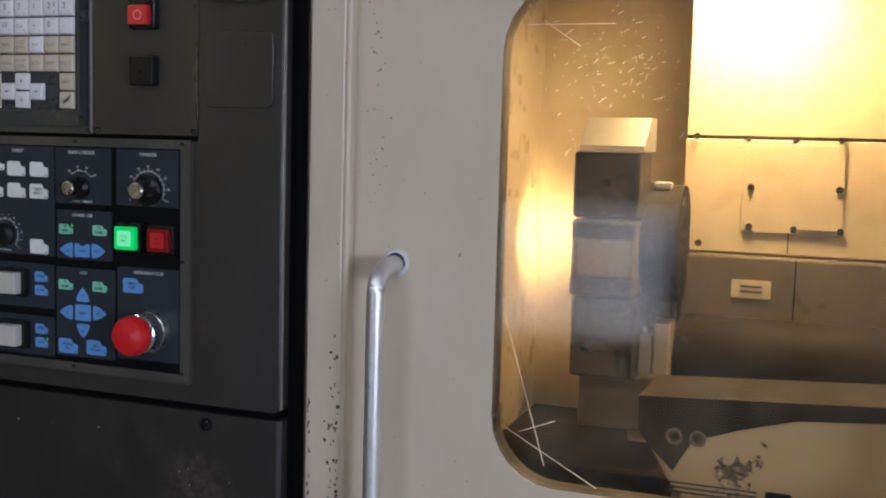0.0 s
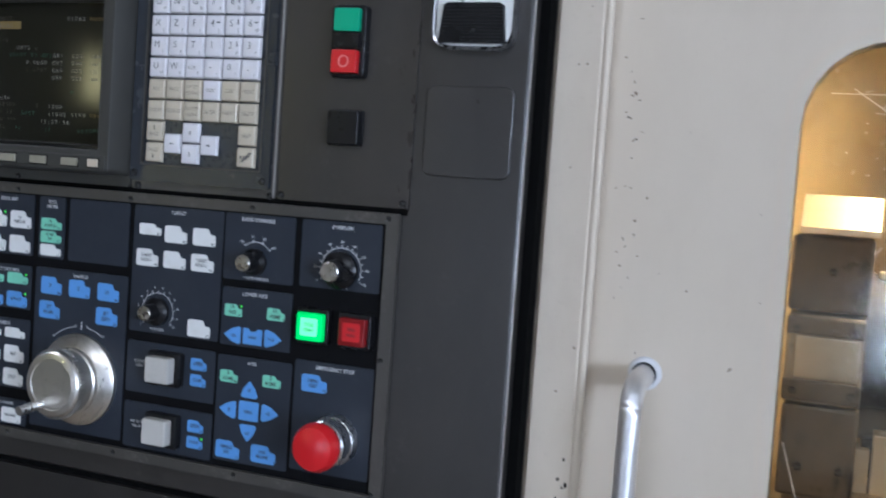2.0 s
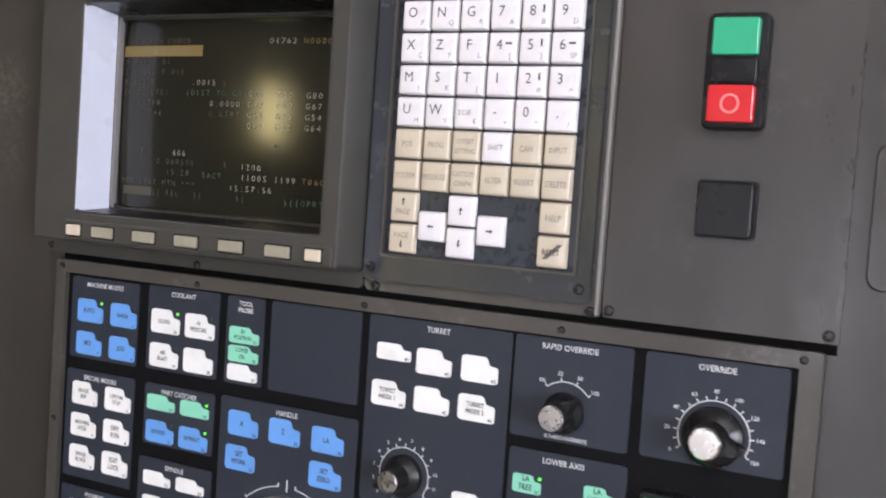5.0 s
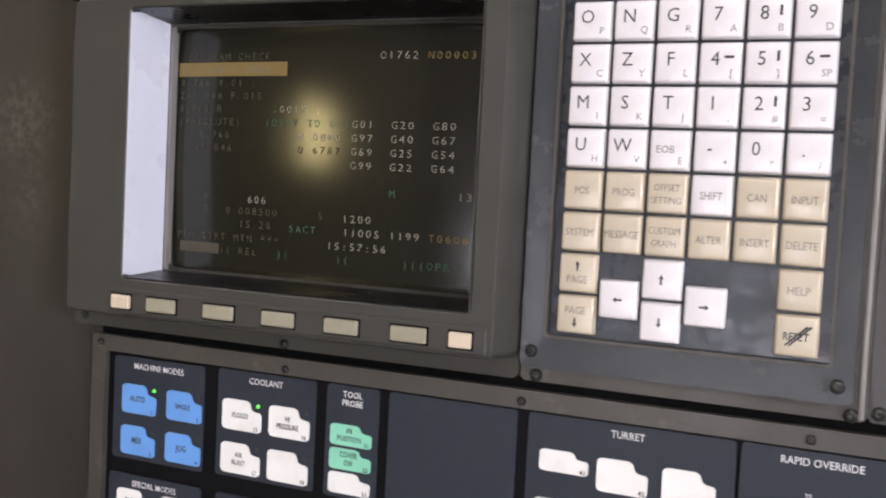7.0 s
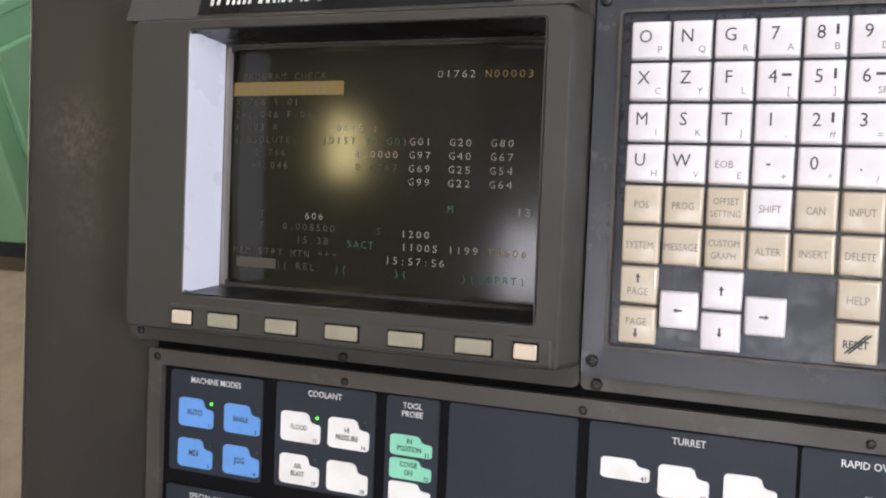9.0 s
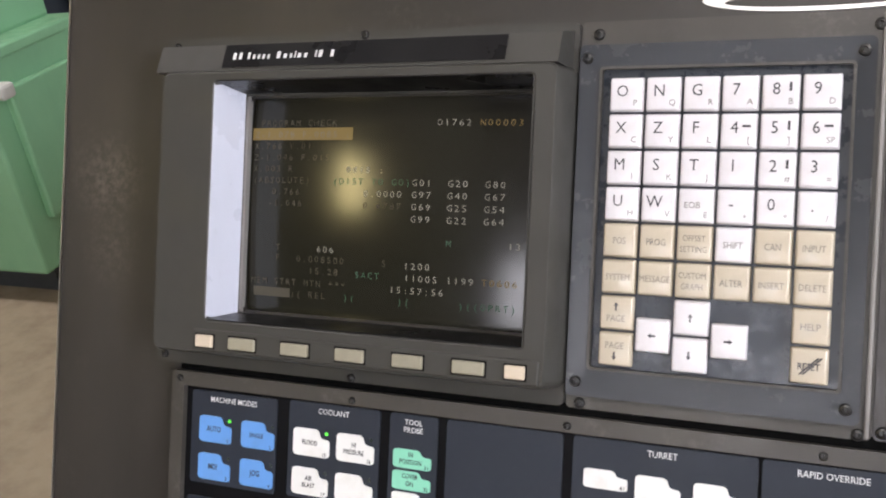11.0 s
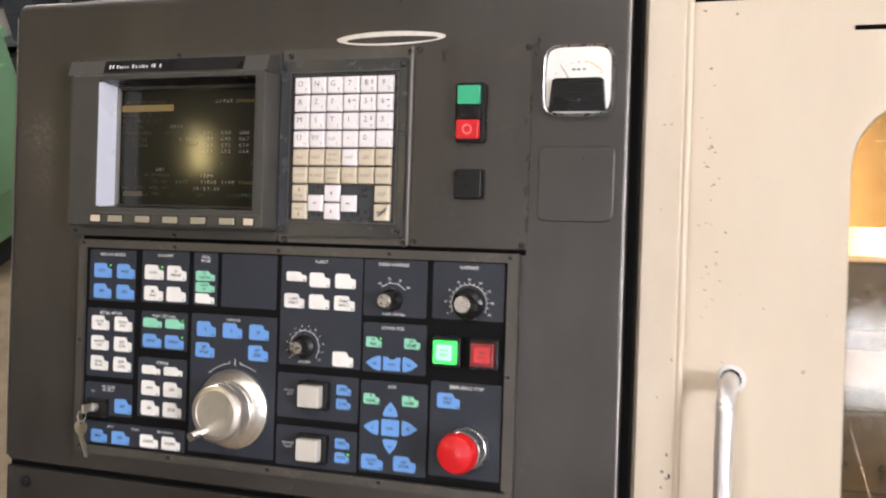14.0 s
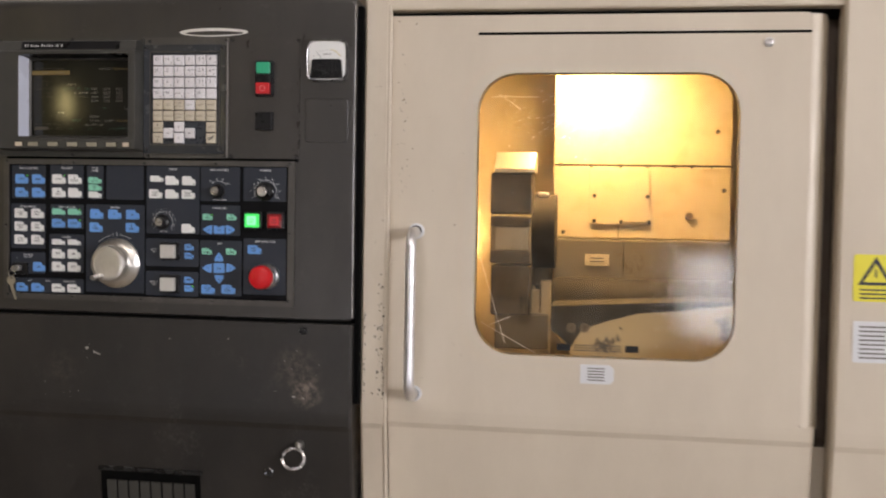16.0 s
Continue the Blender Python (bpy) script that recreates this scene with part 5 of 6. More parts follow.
# ---- the switch plate, meter and blank cover ----
def bulged(cx, cz, hx, hz, n=60, power=5.5):
    """A square with swollen sides."""
    pts = []
    for i in range(n):
        c, d = math.cos(2 * math.pi * i / n), math.sin(2 * math.pi * i / n)
        pts.append((cx + hx * math.copysign(abs(c) ** (2 / power), c), cz + hz * math.copysign(abs(d) ** (2 / power), d)))
    return pts


M_OCHRE = key_plastic("pale ochre print", (0.62, 0.52, 0.22), (0.5, 0.4, 0.2), 0.5)


def switches():
    p = thing("switch_plate", (-0.045, 0.0, 1.306), "charcoal screwed-on switch plate", "switch plate")
    part("plate", prism(rounded(-0.1040, 0.0165, 1.3090, 1.5120, 0.002), -0.0020, 0.002), M_SWITCH, p)
    for x, z in ((-0.0995, 1.508), (0.0125, 1.5065), (0.0110, 1.3130), (-0.1000, 1.3130)):
        screw(x, z, p, -0.0020)
    b = thing("dual_push_button", (-0.046, 0.0, 1.41), "green and red double push button in a black housing", "push button")
    part("housing", prism(rounded(-0.0615, -0.0300, 1.4130, 1.4725, 0.004), -0.0110, -0.0018, bevel=0.0016), M_BLACK, b)
    part("start_button", prism(rounded(-0.0580, -0.0340, 1.4500, 1.4695, 0.0015), -0.0160, -0.010, bevel=0.0008), M_GREEN_BTN, b, "green start button")
    part("indicator", prism(rounded(-0.0580, -0.0340, 1.4365, 1.4490, 0.001), -0.0140, -0.010, bevel=0.0006), M_BLACK, b, "black unlit indicator")
    stop = part("stop_button", prism(rounded(-0.0580, -0.0340, 1.4160, 1.4355, 0.0015), -0.0170, -0.010, bevel=0.0008), M_RED, b, "red stop button")
    part("circle_mark", ring(rounded(-0.0510, -0.0410, 1.4205, 1.4310, 0.005), rounded(-0.0498, -0.0422, 1.4217, 1.4298, 0.0038), -0.0174, -0.0168), M_PALE_RED, stop, "raised circle")
    q = thing("blank_push_button", (-0.046, 0.0, 1.357), "square black push button", "push button")
    part("collar", prism(rounded(-0.0615, -0.0300, 1.3565, 1.3880, 0.002), -0.0060, -0.0018), M_BLACK, q)
    part("cap", prism(rounded(-0.0605, -0.0310, 1.3575, 1.3870, 0.002), -0.0120, -0.006, bevel=0.0012), M_BLACK, q)
    m = thing("load_meter", (0.065, 0.0, 1.437), "square load meter with white dial and ribbed black cover", "meter")
    part("case", ring(bulged(0.0650, 1.47225, 0.0335, 0.0338), bulged(0.0650, 1.47225, 0.0323, 0.0326), -0.0105, 0.002, -0.0098, -0.002), M_CHROME, m, "pale metal rim", smooth=True)
    part("inner_line", prism(bulged(0.0650, 1.47225, 0.0320, 0.0323), -0.0082, 0.001), M_BLACK, m, "dark line inside the rim")
    dial = part("dial", prism(bulged(0.0650, 1.47225, 0.0314, 0.0317), -0.0085, 0.001), M_METER, m, "white dial")
    arc = [(0.065 + r * math.cos(radians(a)), 1.462 + r * math.sin(radians(a))) for r, angles in ((0.0296, range(78, 34, -4)), (0.0284, range(38, 80, 4))) for a in angles]
    part("scale_arc", prism(arc, -0.0088, -0.0084), M_OCHRE, dial, "pale ochre arc")
    for i in range(9):
        a = radians(142 - 13 * i)
        cx, cz, r0, r1 = 0.065, 1.462, 0.0265, 0.0280 if i % 4 else 0.0292
        u, v = math.cos(a), math.sin(a)
        part("tick", prism([(cx + r0 * u - 0.00022 * v, cz + r0 * v + 0.00022 * u), (cx + r1 * u - 0.00022 * v, cz + r1 * v + 0.00022 * u), (cx + r1 * u + 0.00022 * v, cz + r1 * v - 0.00022 * u), (cx + r0 * u + 0.00022 * v, cz + r0 * v - 0.00022 * u)],
                           -0.0089, -0.0084), M_GREY_INK, dial)
    part("needle", prism([(0.0560, 1.4745), (0.0470, 1.4885), (0.0466, 1.4882), (0.0553, 1.4742)], -0.0094, -0.0090), M_INK, dial)
    for x, w in ((0.0585, 0.0034), (0.0630, 0.0034), (0.0690, 0.0026)):
        part("print_line", box(x, x + w, -0.0089, -0.0084, 1.4815, 1.4835), M_GREY_INK, dial)
    cover = part("ribbed_cover", prism([(0.0375, 1.4425), (0.0925, 1.4425), (0.0895, 1.4720), (0.0865, 1.4740), (0.0435, 1.4740), (0.0405, 1.4720)], -0.0130, -0.009), M_BLACK, m, "ribbed black cover")
    for i in range(11):
        z = 1.4445 + i * 0.0026
        part("rib", box(0.0385 + i * 0.00018, 0.0915 - i * 0.00018, -0.0139, -0.0128, z, z + 0.0013), M_BLACK, cover)
    screw(0.0665, 1.4525, m, -0.0140, 0.003, "zero_screw")
    c = solid("blank_cover", prism(rounded(0.0265, 0.1005, 1.3375, 1.4100, 0.0075), -0.0026, 0.001, bevel=0.001), M_CAB, "charcoal blank cover plate with rounded corners", "cover plate")


M_SWITCH = painted("rubbed charcoal enamel", (0.0235, 0.0205, 0.0180), (0.048, 0.040, 0.033), 0.34, 900, 0.6)
M_SWITCH.b.inputs["Specular IOR Level"].default_value = 0.62
M_SWITCH.rough(M_SWITCH.noise(18, 6, 0.75, (1, 1, 0.30)), 0.23, 0.47)
M_SWITCH.scuffs(11, 150, (0.15, 0.14, 0.128), 0.22, 0.55)
M_PALE_RED = key_plastic("worn pale red", (0.75, 0.25, 0.24), (0.6, 0.15, 0.15), 0.35)
switches()

# ---- the operator panel ----
OP = thing("operator_panel", (-0.265, 0.0, 1.062), "black operator panel with blue, white and mint keys", "control panel")
P_Y = -0.0022   # face of the legend plates
K_Y = -0.0030   # face of the keys


def mm(v):
    return v / 1000


part("frame", ring(rounded(-0.5385, 0.0100, 1.0600, 1.3045, 0.002), rounded(-0.5290, -0.0020, 1.0690, 1.2955, 0.001), -0.0055, 0.002), M_RAIL, OP, "worn grey metal frame")
part("backing", box(-0.5295, -0.0015, -0.0012, 0.001, 1.0685, 1.2960), M_BACKING, OP, "black backing")
for x, z in ((-0.532, 1.300), (-0.399, 1.2985), (-0.260, 1.299), (-0.126, 1.2995), (0.0, 1.300), (0.001, 1.183), (0.0, 1.070), (-0.130, 1.0650), (-0.266, 1.0645), (-0.400, 1.0648), (-0.530, 1.0665), (-0.534, 1.188)):
    screw(x, z, OP, -0.0055, 0.0026)

SHAPE = [(0.0, 0.12), (0.04, 0.03), (0.12, 0.0), (0.92, 0.0), (0.98, 0.04), (1.0, 0.12), (1.0, 0.56), (0.96, 0.64), (0.82, 0.67), (0.75, 0.72), (0.70, 0.93), (0.62, 1.0), (0.10, 1.0), (0.03, 0.96), (0.0, 0.88)]


def legend(title, x0, z1, x1, z0, size=4.9, drop=6.4, lines=None):
    """A navy legend plate: its corners in millimetres, z counted from one metre up."""
    b = part("legend_plate", prism(rounded(mm(x0), mm(x1), 1 + mm(z0), 1 + mm(z1), 0.002, 3), P_Y, -0.001), M_LEGEND, OP)
    for i, t in enumerate((title,) if lines is None else lines):
        if t:
            lettering(t, mm((x0 + x1) / 2), P_Y - 0.0002, 1 + mm(z1 - drop - i * size * 0.95), mm(size), M_INK_W, b, squeeze=0.92)
    return b


def key(b, x, z, material, text="", number="", w=25, h=17, led=None):
    """A folder-shaped overlay key, its lower left corner at x, z."""
    part("key", prism([(mm(x + w * u), 1 + mm(z + h * v)) for u, v in SHAPE], K_Y, P_Y + 0.0002), material, b)
    lines = text.split("/") if text else []
    s = 5.0 if max([len(t) for t in lines] or [0]) < 5 else 4.1
    for i, t in enumerate(lines):
        lettering(t, mm(x + w * 0.47), K_Y - 0.0002, 1 + mm(z + h * 0.42 + (len(lines) - 1) * s * 0.52 - i * s * 1.02), mm(s), M_INK, b, squeeze=0.80)
    if number:
        lettering(number, mm(x + w * 0.90), K_Y - 0.0002, 1 + mm(z + h * 0.07), mm(3.3), M_INK, b)
    if led is not None:
        part("indicator", turned(mm(x + w * 0.93), 1 + mm(z + h * 0.86), [(0, P_Y - 0.0010), (0.0009, P_Y - 0.0008), (0.0011, P_Y)], 10), M_LED if led else M_LED_OFF, b, "lit green indicator" if led else "")


def arrow_key(b, x, z, w, h, turn, text=""):
    """A pointed jog key."""
    pts = [(-0.5, 0.03), (-0.06, 0.36), (0.36, 0.50), (0.47, 0.46), (0.5, 0.34), (0.5, -0.34), (0.47, -0.46), (0.36, -0.50), (-0.06, -0.36), (-0.5, -0.03)]
    a = radians(turn)
    q = [(mm(x + w * (u * math.cos(a) - v * math.sin(a))), 1 + mm(z + h * (u * math.sin(a) + v * math.cos(a)))) for u, v in pts]
    part("key", prism(q, K_Y, P_Y + 0.0002), M_BLUE, b)
    if text:
        lettering(text, mm(x + 1.2 * math.cos(a)), K_Y - 0.0002, 1 + mm(z - 1.6), mm(4.2), M_INK, b, squeeze=0.85)


def scale_arc(b, cx, cz, r, a0, a1, ticks, numbers, size=3.4, line=True):
    """A printed dial scale, with its numbers round it."""
    cx, cz, r = mm(cx), 1 + mm(cz), mm(r)
    steps = 24
    outer = [(cx + (r + 0.0003) * math.cos(radians(a0 + (a1 - a0) * i / steps)), cz + (r + 0.0003) * math.sin(radians(a0 + (a1 - a0) * i / steps))) for i in range(steps + 1)]
    inner = [(cx + (r - 0.0003) * math.cos(radians(a0 + (a1 - a0) * i / steps)), cz + (r - 0.0003) * math.sin(radians(a0 + (a1 - a0) * i / steps))) for i in range(steps + 1)]
    if line:
        part("scale_arc", strip(outer, inner), M_INK_W, b)
    for i in range(ticks):
        a = radians(a0 + (a1 - a0) * i / (ticks - 1))
        u, v = math.cos(a), math.sin(a)
        p = [(cx + q * u + w * v, cz + q * v - w * u) for q, w in ((r, 0.0003), (r + 0.002, 0.0003), (r + 0.002, -0.0003), (r, -0.0003))]
        part("tick", prism(p, P_Y - 0.0003, P_Y + 0.0001), M_INK_W, b)
    for i, n in enumerate(numbers):
        if n:
            a = radians(a0 + (a1 - a0) * i / (len(numbers) - 1))
            lettering(n, cx + (r + 0.0050) * math.cos(a), P_Y - 0.0002, cz + (r + 0.0045) * math.sin(a) - mm(size) * 0.35, mm(size), M_INK_W, b)


def strip(outer, inner):
    one = bmesh.new()
    a = [one.verts.new((x, P_Y - 0.0003, z)) for x, z in outer]
    c = [one.verts.new((x, P_Y - 0.0003, z)) for x, z in inner]
    for i in range(len(a) - 1):
        one.faces.new((a[i], a[i + 1], c[i + 1], c[i]))
    return one


def knob(b, cx, cz, r, height, point, cap_r):
    """A black skirted pointer knob with a spun aluminium cap."""
    x, z = mm(cx), 1 + mm(cz)
    k = part("selector_knob", turned(x, z, [(mm(r), P_Y), (mm(r), P_Y - 0.004), (mm(r * 0.86), P_Y - 0.006), (mm(cap_r * 1.18), P_Y - 0.008), (mm(cap_r * 1.1), P_Y - mm(height)), (0, P_Y - mm(height))], 36), M_BLACK, b, "black pointer knob", smooth=True)
    a = radians(point)
    u, v = math.cos(a), math.sin(a)
    w = mm(cap_r * 1.05)
    tip = mm(r * 1.12)
    part("pointer", prism([(x + w * v, z - w * u), (x + tip * u + 0.001 * v, z + tip * v - 0.001 * u), (x + tip * u - 0.001 * v, z + tip * v + 0.001 * u), (x - w * v, z + w * u)], P_Y - mm(height * 0.82), P_Y - 0.003, bevel=0.0008), M_BLACK, k)
    part("cap", turned(x, z, [(mm(cap_r), P_Y - mm(height) + 0.001), (mm(cap_r), P_Y - mm(height) - 0.001), (mm(cap_r * 0.9), P_Y - mm(height) - 0.0018), (0, P_Y - mm(height) - 0.0018)], 32), M_CAP, k, "spun aluminium cap", smooth=True)
    return k


# machine modes, special modes
b = legend("MACHINE MODES", -524, 293, -458, 235)
for i, (t, n) in enumerate((("AUTO", "1"), ("SINGLE", "2"), ("MDI", "3"), ("JOG", "4"))):
    key(b, -517 + 33 * (i % 2), 261 - 23.5 * (i // 2), M_BLUE, t, n, led=(i == 0))
b = legend("SPECIAL MODES", -525.5, 226, -458, 148)
for i, (t, n) in enumerate((("BLOCK/SKIP", "5"), ("OPTION/STOP", "6"), ("MACHINE/LOCK", "7"), ("DRY/RUN", "8"), ("SINGLE/BLOCK", "9"), ("EDIT/LOCK", "10"))):
    key(b, -518.5 + 33 * (i % 2), 201 - 23 * (i // 2), M_WHITE, t, n)
b = legend("", -526, 141, -458, 104, 4.2, 5.5, ("PROGRAM", "PROTECT"))
key(b, -482, 107.5, M_BLUE, "OFF", "14", 24)
lettering("ON", -0.514, P_Y - 0.0002, 1.130, 0.0030, M_INK_W, b)
lock = part("key_switch", prism(rounded(-0.521, -0.491, 1.1015, 1.1230, 0.002), -0.0065, P_Y, bevel=0.001), M_BLACK, b, "black key switch")
x, z = -0.507, 1.1135
part("lock_barrel", turned(x, z, [(0.0055, -0.006), (0.0055, -0.012), (0.0045, -0.0135), (0, -0.0135)], 24), M_CHROME, lock, smooth=True)
b = legend("", -527, 96, -379, 71)
for t, tx in (("SELECT", -488), ("SPINDLE", -452), ("SPEED OVERRIDE", -408)):
    lettering(t, mm(tx), P_Y - 0.0002, 1.0905, 0.0034, M_INK_W, b, squeeze=0.85)
key(b, -515, 72.5, M_BLUE, "MAIN", "11", 23, 15)
key(b, -485, 72.5, M_BLUE, "SUB", "12", 25, 15)
key(b, -443, 72.5, M_WHITE, "DECREASE", "13", 25, 15)
key(b, -411, 72.5, M_WHITE, "INCREASE", "14", 25, 15)

# coolant, part catcher, spindle, tool probe, blank
b = legend("COOLANT", -448, 294, -380, 236)
for i, (t, n) in enumerate((("FLOOD", "15"), ("HI/PRESSURE", "16"), ("AIR/BLAST", "17"), ("", "18"))):
    key(b, -443 + 33 * (i % 2), 261.5 - 23.5 * (i // 2), M_WHITE, t, n, 26, 17, led=(i == 0))
b = legend("PART CATCHER", -447, 226, -380, 184)
for i, (t, n, m, h) in enumerate((("", "19", M_GREEN, 11), ("", "20", M_GREEN, 11), ("EXTEND", "21", M_BLUE, 15.5), ("RETRACT", "22", M_BLUE, 15.5))):
    key(b, -443 + 32.5 * (i % 2), (208 if i < 2 else 185.5), m, t, n, 25.5, h, led=(i % 2 == 1))
b = legend("SPINDLE", -449.5, 174, -379, 107)
for i, (t, n, h) in enumerate((("", "23", 10), ("", "24", 10), ("FWD", "25", 17), ("REV", "26", 17), ("ON", "27", 17), ("STOP", "28", 17))):
    key(b, -443 + 32.3 * (i % 2), (155.5, 131.5, 109)[i // 2], M_WHITE, t, n, 25, h)
b = legend("", -373, 294, -341, 236, 4.6, 6.0, ("TOOL", "PROBE"))
for i, (t, m) in enumerate((("IN/POSITION", M_GREEN), ("COVER/ON", M_GREEN), ("", M_WHITE))):
    key(b, -369.5, 263 - 12.4 * i, m, t, str(31 + i), 25, 11.2)
b = legend("", -335, 294, -263, 236)

# hand wheel
b = legend("HANDLE", -374, 227, -261, 75)
for x, z, t, n in ((-366, 202, "X", "34"), (-331, 202, "Z", "35"), (-296, 202, "LA", "36"), (-367, 179, "SET/WORK", "37"), (-296.5, 179.5, "SET/ZERO", "38")):
    key(b, x, z, M_BLUE, t, n)
wx, wz = -314, 126
scale_arc(b, wx, wz, 49.5, 58, 82, 2, (), line=True)
scale_arc(b, wx, wz, 49.5, 98, 132, 2, (), line=True)
part("tick", box(mm(wx) - 0.0004, mm(wx) + 0.0004, P_Y - 0.0003, P_Y, 1.172, 1.180), M_INK_W, b)
wheel = part("hand_wheel", turned(mm(wx), 1 + mm(wz), [(0.0445, P_Y), (0.0445, P_Y - 0.004), (0.0425, P_Y - 0.006), (0.0345, P_Y - 0.011), (0.0320, P_Y - 0.012)], 72), M_ALU, OP, "satin aluminium graduated hand wheel", smooth=True)
part("hub", turned(mm(wx), 1 + mm(wz), [(0.0325, P_Y - 0.010), (0.0325, P_Y - 0.016), (0.0310, P_Y - 0.0175), (0.0310, P_Y - 0.036), (0.0295, P_Y - 0.038), (0.0245, P_Y - 0.0390), (0.0238, P_Y - 0.0375), (0, P_Y - 0.0372)], 64), M_ALU, wheel, "turned aluminium hub", smooth=True)
for i in range(100):
    a = 2 * math.pi * i / 100
    u, v = math.cos(a), math.sin(a)
    r0, r1 = 0.0395 if i % 10 else 0.0375, 0.0420
    y0, y1 = P_Y - 0.0078, P_Y - 0.0063
    one = bmesh.new()
    f = [one.verts.new((mm(wx) + r * u + s * v, yy - 0.0002 - (0.0006 if r == r0 and i % 10 == 0 else 0), 1 + mm(wz) + r * v - s * u)) for r, s, yy in ((r0, 0.00018, y0), (r1, 0.00018, y1), (r1, -0.00018, y1), (r0, -0.00018, y0))]
    one.faces.new(f)
    part("tick", one, M_INK, wheel)
for i in range(60):
    a = 2 * math.pi * i / 60
    u, v = math.cos(a), math.sin(a)
    p = [(mm(wx) + r * u + s * v, 1 + mm(wz) + r * v - s * u) for r, s in ((0.0312, 0.0007), (0.0327, 0.0003), (0.0327, -0.0003), (0.0312, -0.0007))]
    part("knurl", prism(p, P_Y - 0.034, P_Y - 0.028), M_ALU, wheel)
crank = part("crank", tube([(mm(wx) - 0.0125, P_Y - 0.036, 1 + mm(wz) - 0.0195), (mm(wx) - 0.0125, P_Y - 0.041, 1 + mm(wz) - 0.0195), (mm(wx) - 0.0150, P_Y - 0.062, 1 + mm(wz) - 0.0225)], 0.0046, 16), M_CHROME, wheel, "polished crank pin", smooth=True)

# turret
b = legend("TURRET", -257, 294, -157, 179)
for x, z, t, n, h in ((-250, 267.5, "", "41", 10.5), (-221, 262, "", "42", 16), (-189.5, 262, "", "43", 16), (-252, 239, "TURRET/INDEX 1", "44", 16), (-221, 239, "", "45", 16), (-190, 239, "TURRET/INDEX 2", "46", 16), (-190, 180.5, "", "47", 16)):
    key(b, x, z, M_WHITE, t, n, 24.5, h)
scale_arc(b, -225, 199, 17.5, 215, -35, 13, ("1", "2", "3", "4", "5", "6", "7", "8", "9", "10", "11", "12"), 3.2)
knob(b, -225, 199, 13.0, 20, 205, 6.8)
lettering("STATION", -0.225, P_Y - 0.0002, 1.1815, 0.0036, M_INK_W, b)

# two lamps with square lenses
for zt, zb, zc, words, nums in ((170, 123, 149, ("SUB CHUCK", "CHECK"), ("51", "52")), (114, 72, 93, ("MAIN CHUCK", "PRESSURE"), ("53", "54"))):
    b = legend("", -257.5, zt, -158, zb)
    for i, t in enumerate(words):
        lettering(t, -0.2425, P_Y - 0.0002, 1 + mm(zc + 2 - 4 * i), 0.0030, M_INK_W, b, squeeze=0.75)
    hs = part("lamp_housing", prism(rounded(-0.228, -0.192, 1 + mm(zc - 16), 1 + mm(zc + 16), 0.003), -0.0100, P_Y, bevel=0.0015), M_BLACK, b)
    part("lens", prism(rounded(-0.2235, -0.1975, 1 + mm(zc - 12), 1 + mm(zc + 12), 0.002), -0.0200, -0.0095, bevel=0.0015), M_LENS, hs, "cloudy white square lens")
    for i in range(2):
        key(b, -184, zc + (2 if i == 0 else -12.5), M_BLUE, ("OPEN", "CLOSE")[i], nums[i], 17, 11, led=(zc < 100 and i == 1) or None)

# overrides
b = legend("RAPID OVERRIDE", -155, 294, -87, 236)
scale_arc(b, -122, 253, 17.5, 130, 38, 4, ("0%", "25", "50", "100"))
knob(b, -122, 253, 12.0, 20.5, 45, 7.4)
lettering("% RAPID OVERRIDE", -0.120, P_Y - 0.0002, 1.2375, 0.0034, M_INK_W, b, squeeze=0.9)
b = legend("OVERRIDE", -81, 294, -6, 237)
scale_arc(b, -43, 253.5, 19.5, 205, -25, 17, ("0", "20", "40", "60", "80", "100", "120", "140", "150"), 3.2)
knob(b, -43, 253.5, 16.5, 21, -12, 8.6)
lettering("% FEEDRATE", -0.044, P_Y - 0.0002, 1.2385, 0.0034, M_INK_W, b, squeeze=0.9)

# lower axis, axis
b = legend("LOWER AXIS", -154, 229, -86, 178)
key(b, -150.5, 203.5, M_GREEN, "LA/FREE", "61", 18, 11, led=True)
key(b, -107, 204, M_GREEN, "LA/HOME", "62", 18, 11)
arrow_key(b, -141, 187.5, 17, 16, 0, "-LA")
part("key", prism([(mm(x), 1 + mm(z)) for x, z in ((-130, 180.5), (-110.5, 180.5), (-110, 194.5), (-115, 195), (-117, 192.5), (-123, 192.5), (-125, 195), (-130, 195))], K_Y, P_Y), M_BLUE, b)
lettering("HOLD", -0.120, K_Y - 0.0002, 1.1860, 0.0036, M_INK, b, squeeze=0.85)
arrow_key(b, -99.5, 188.0, 17, 16, 180, "+LA")
b = legend("AXIS", -155, 169, -83, 75)
key(b, -151.5, 145, M_GREEN, "X/HOME", "64", 18.5, 11)
key(b, -107.5, 145.5, M_GREEN, "Z/HOME", "65", 18.5, 11)
arrow_key(b, -120, 141, 17, 15, -90, "-X")
arrow_key(b, -141.5, 121.5, 17, 16, 0, "-Z")
part("key", prism(rounded(-0.1298, -0.1095, 1.1135, 1.1310, 0.0015, 3), K_Y, P_Y), M_BLUE, b)
lettering("RAPID", -0.1197, K_Y - 0.0002, 1.1205, 0.0036, M_INK, b, squeeze=0.85)
arrow_key(b, -98.5, 123, 17, 16, 180, "+Z")
arrow_key(b, -119.5, 103, 17, 15, 90, "+X")
key(b, -152, 77.5, M_BLUE, "SPINDLE/JOG", "70", 25, 16)
key(b, -115, 78.5, M_BLUE, "AXIS/RELEASE", "71", 25.5, 16)

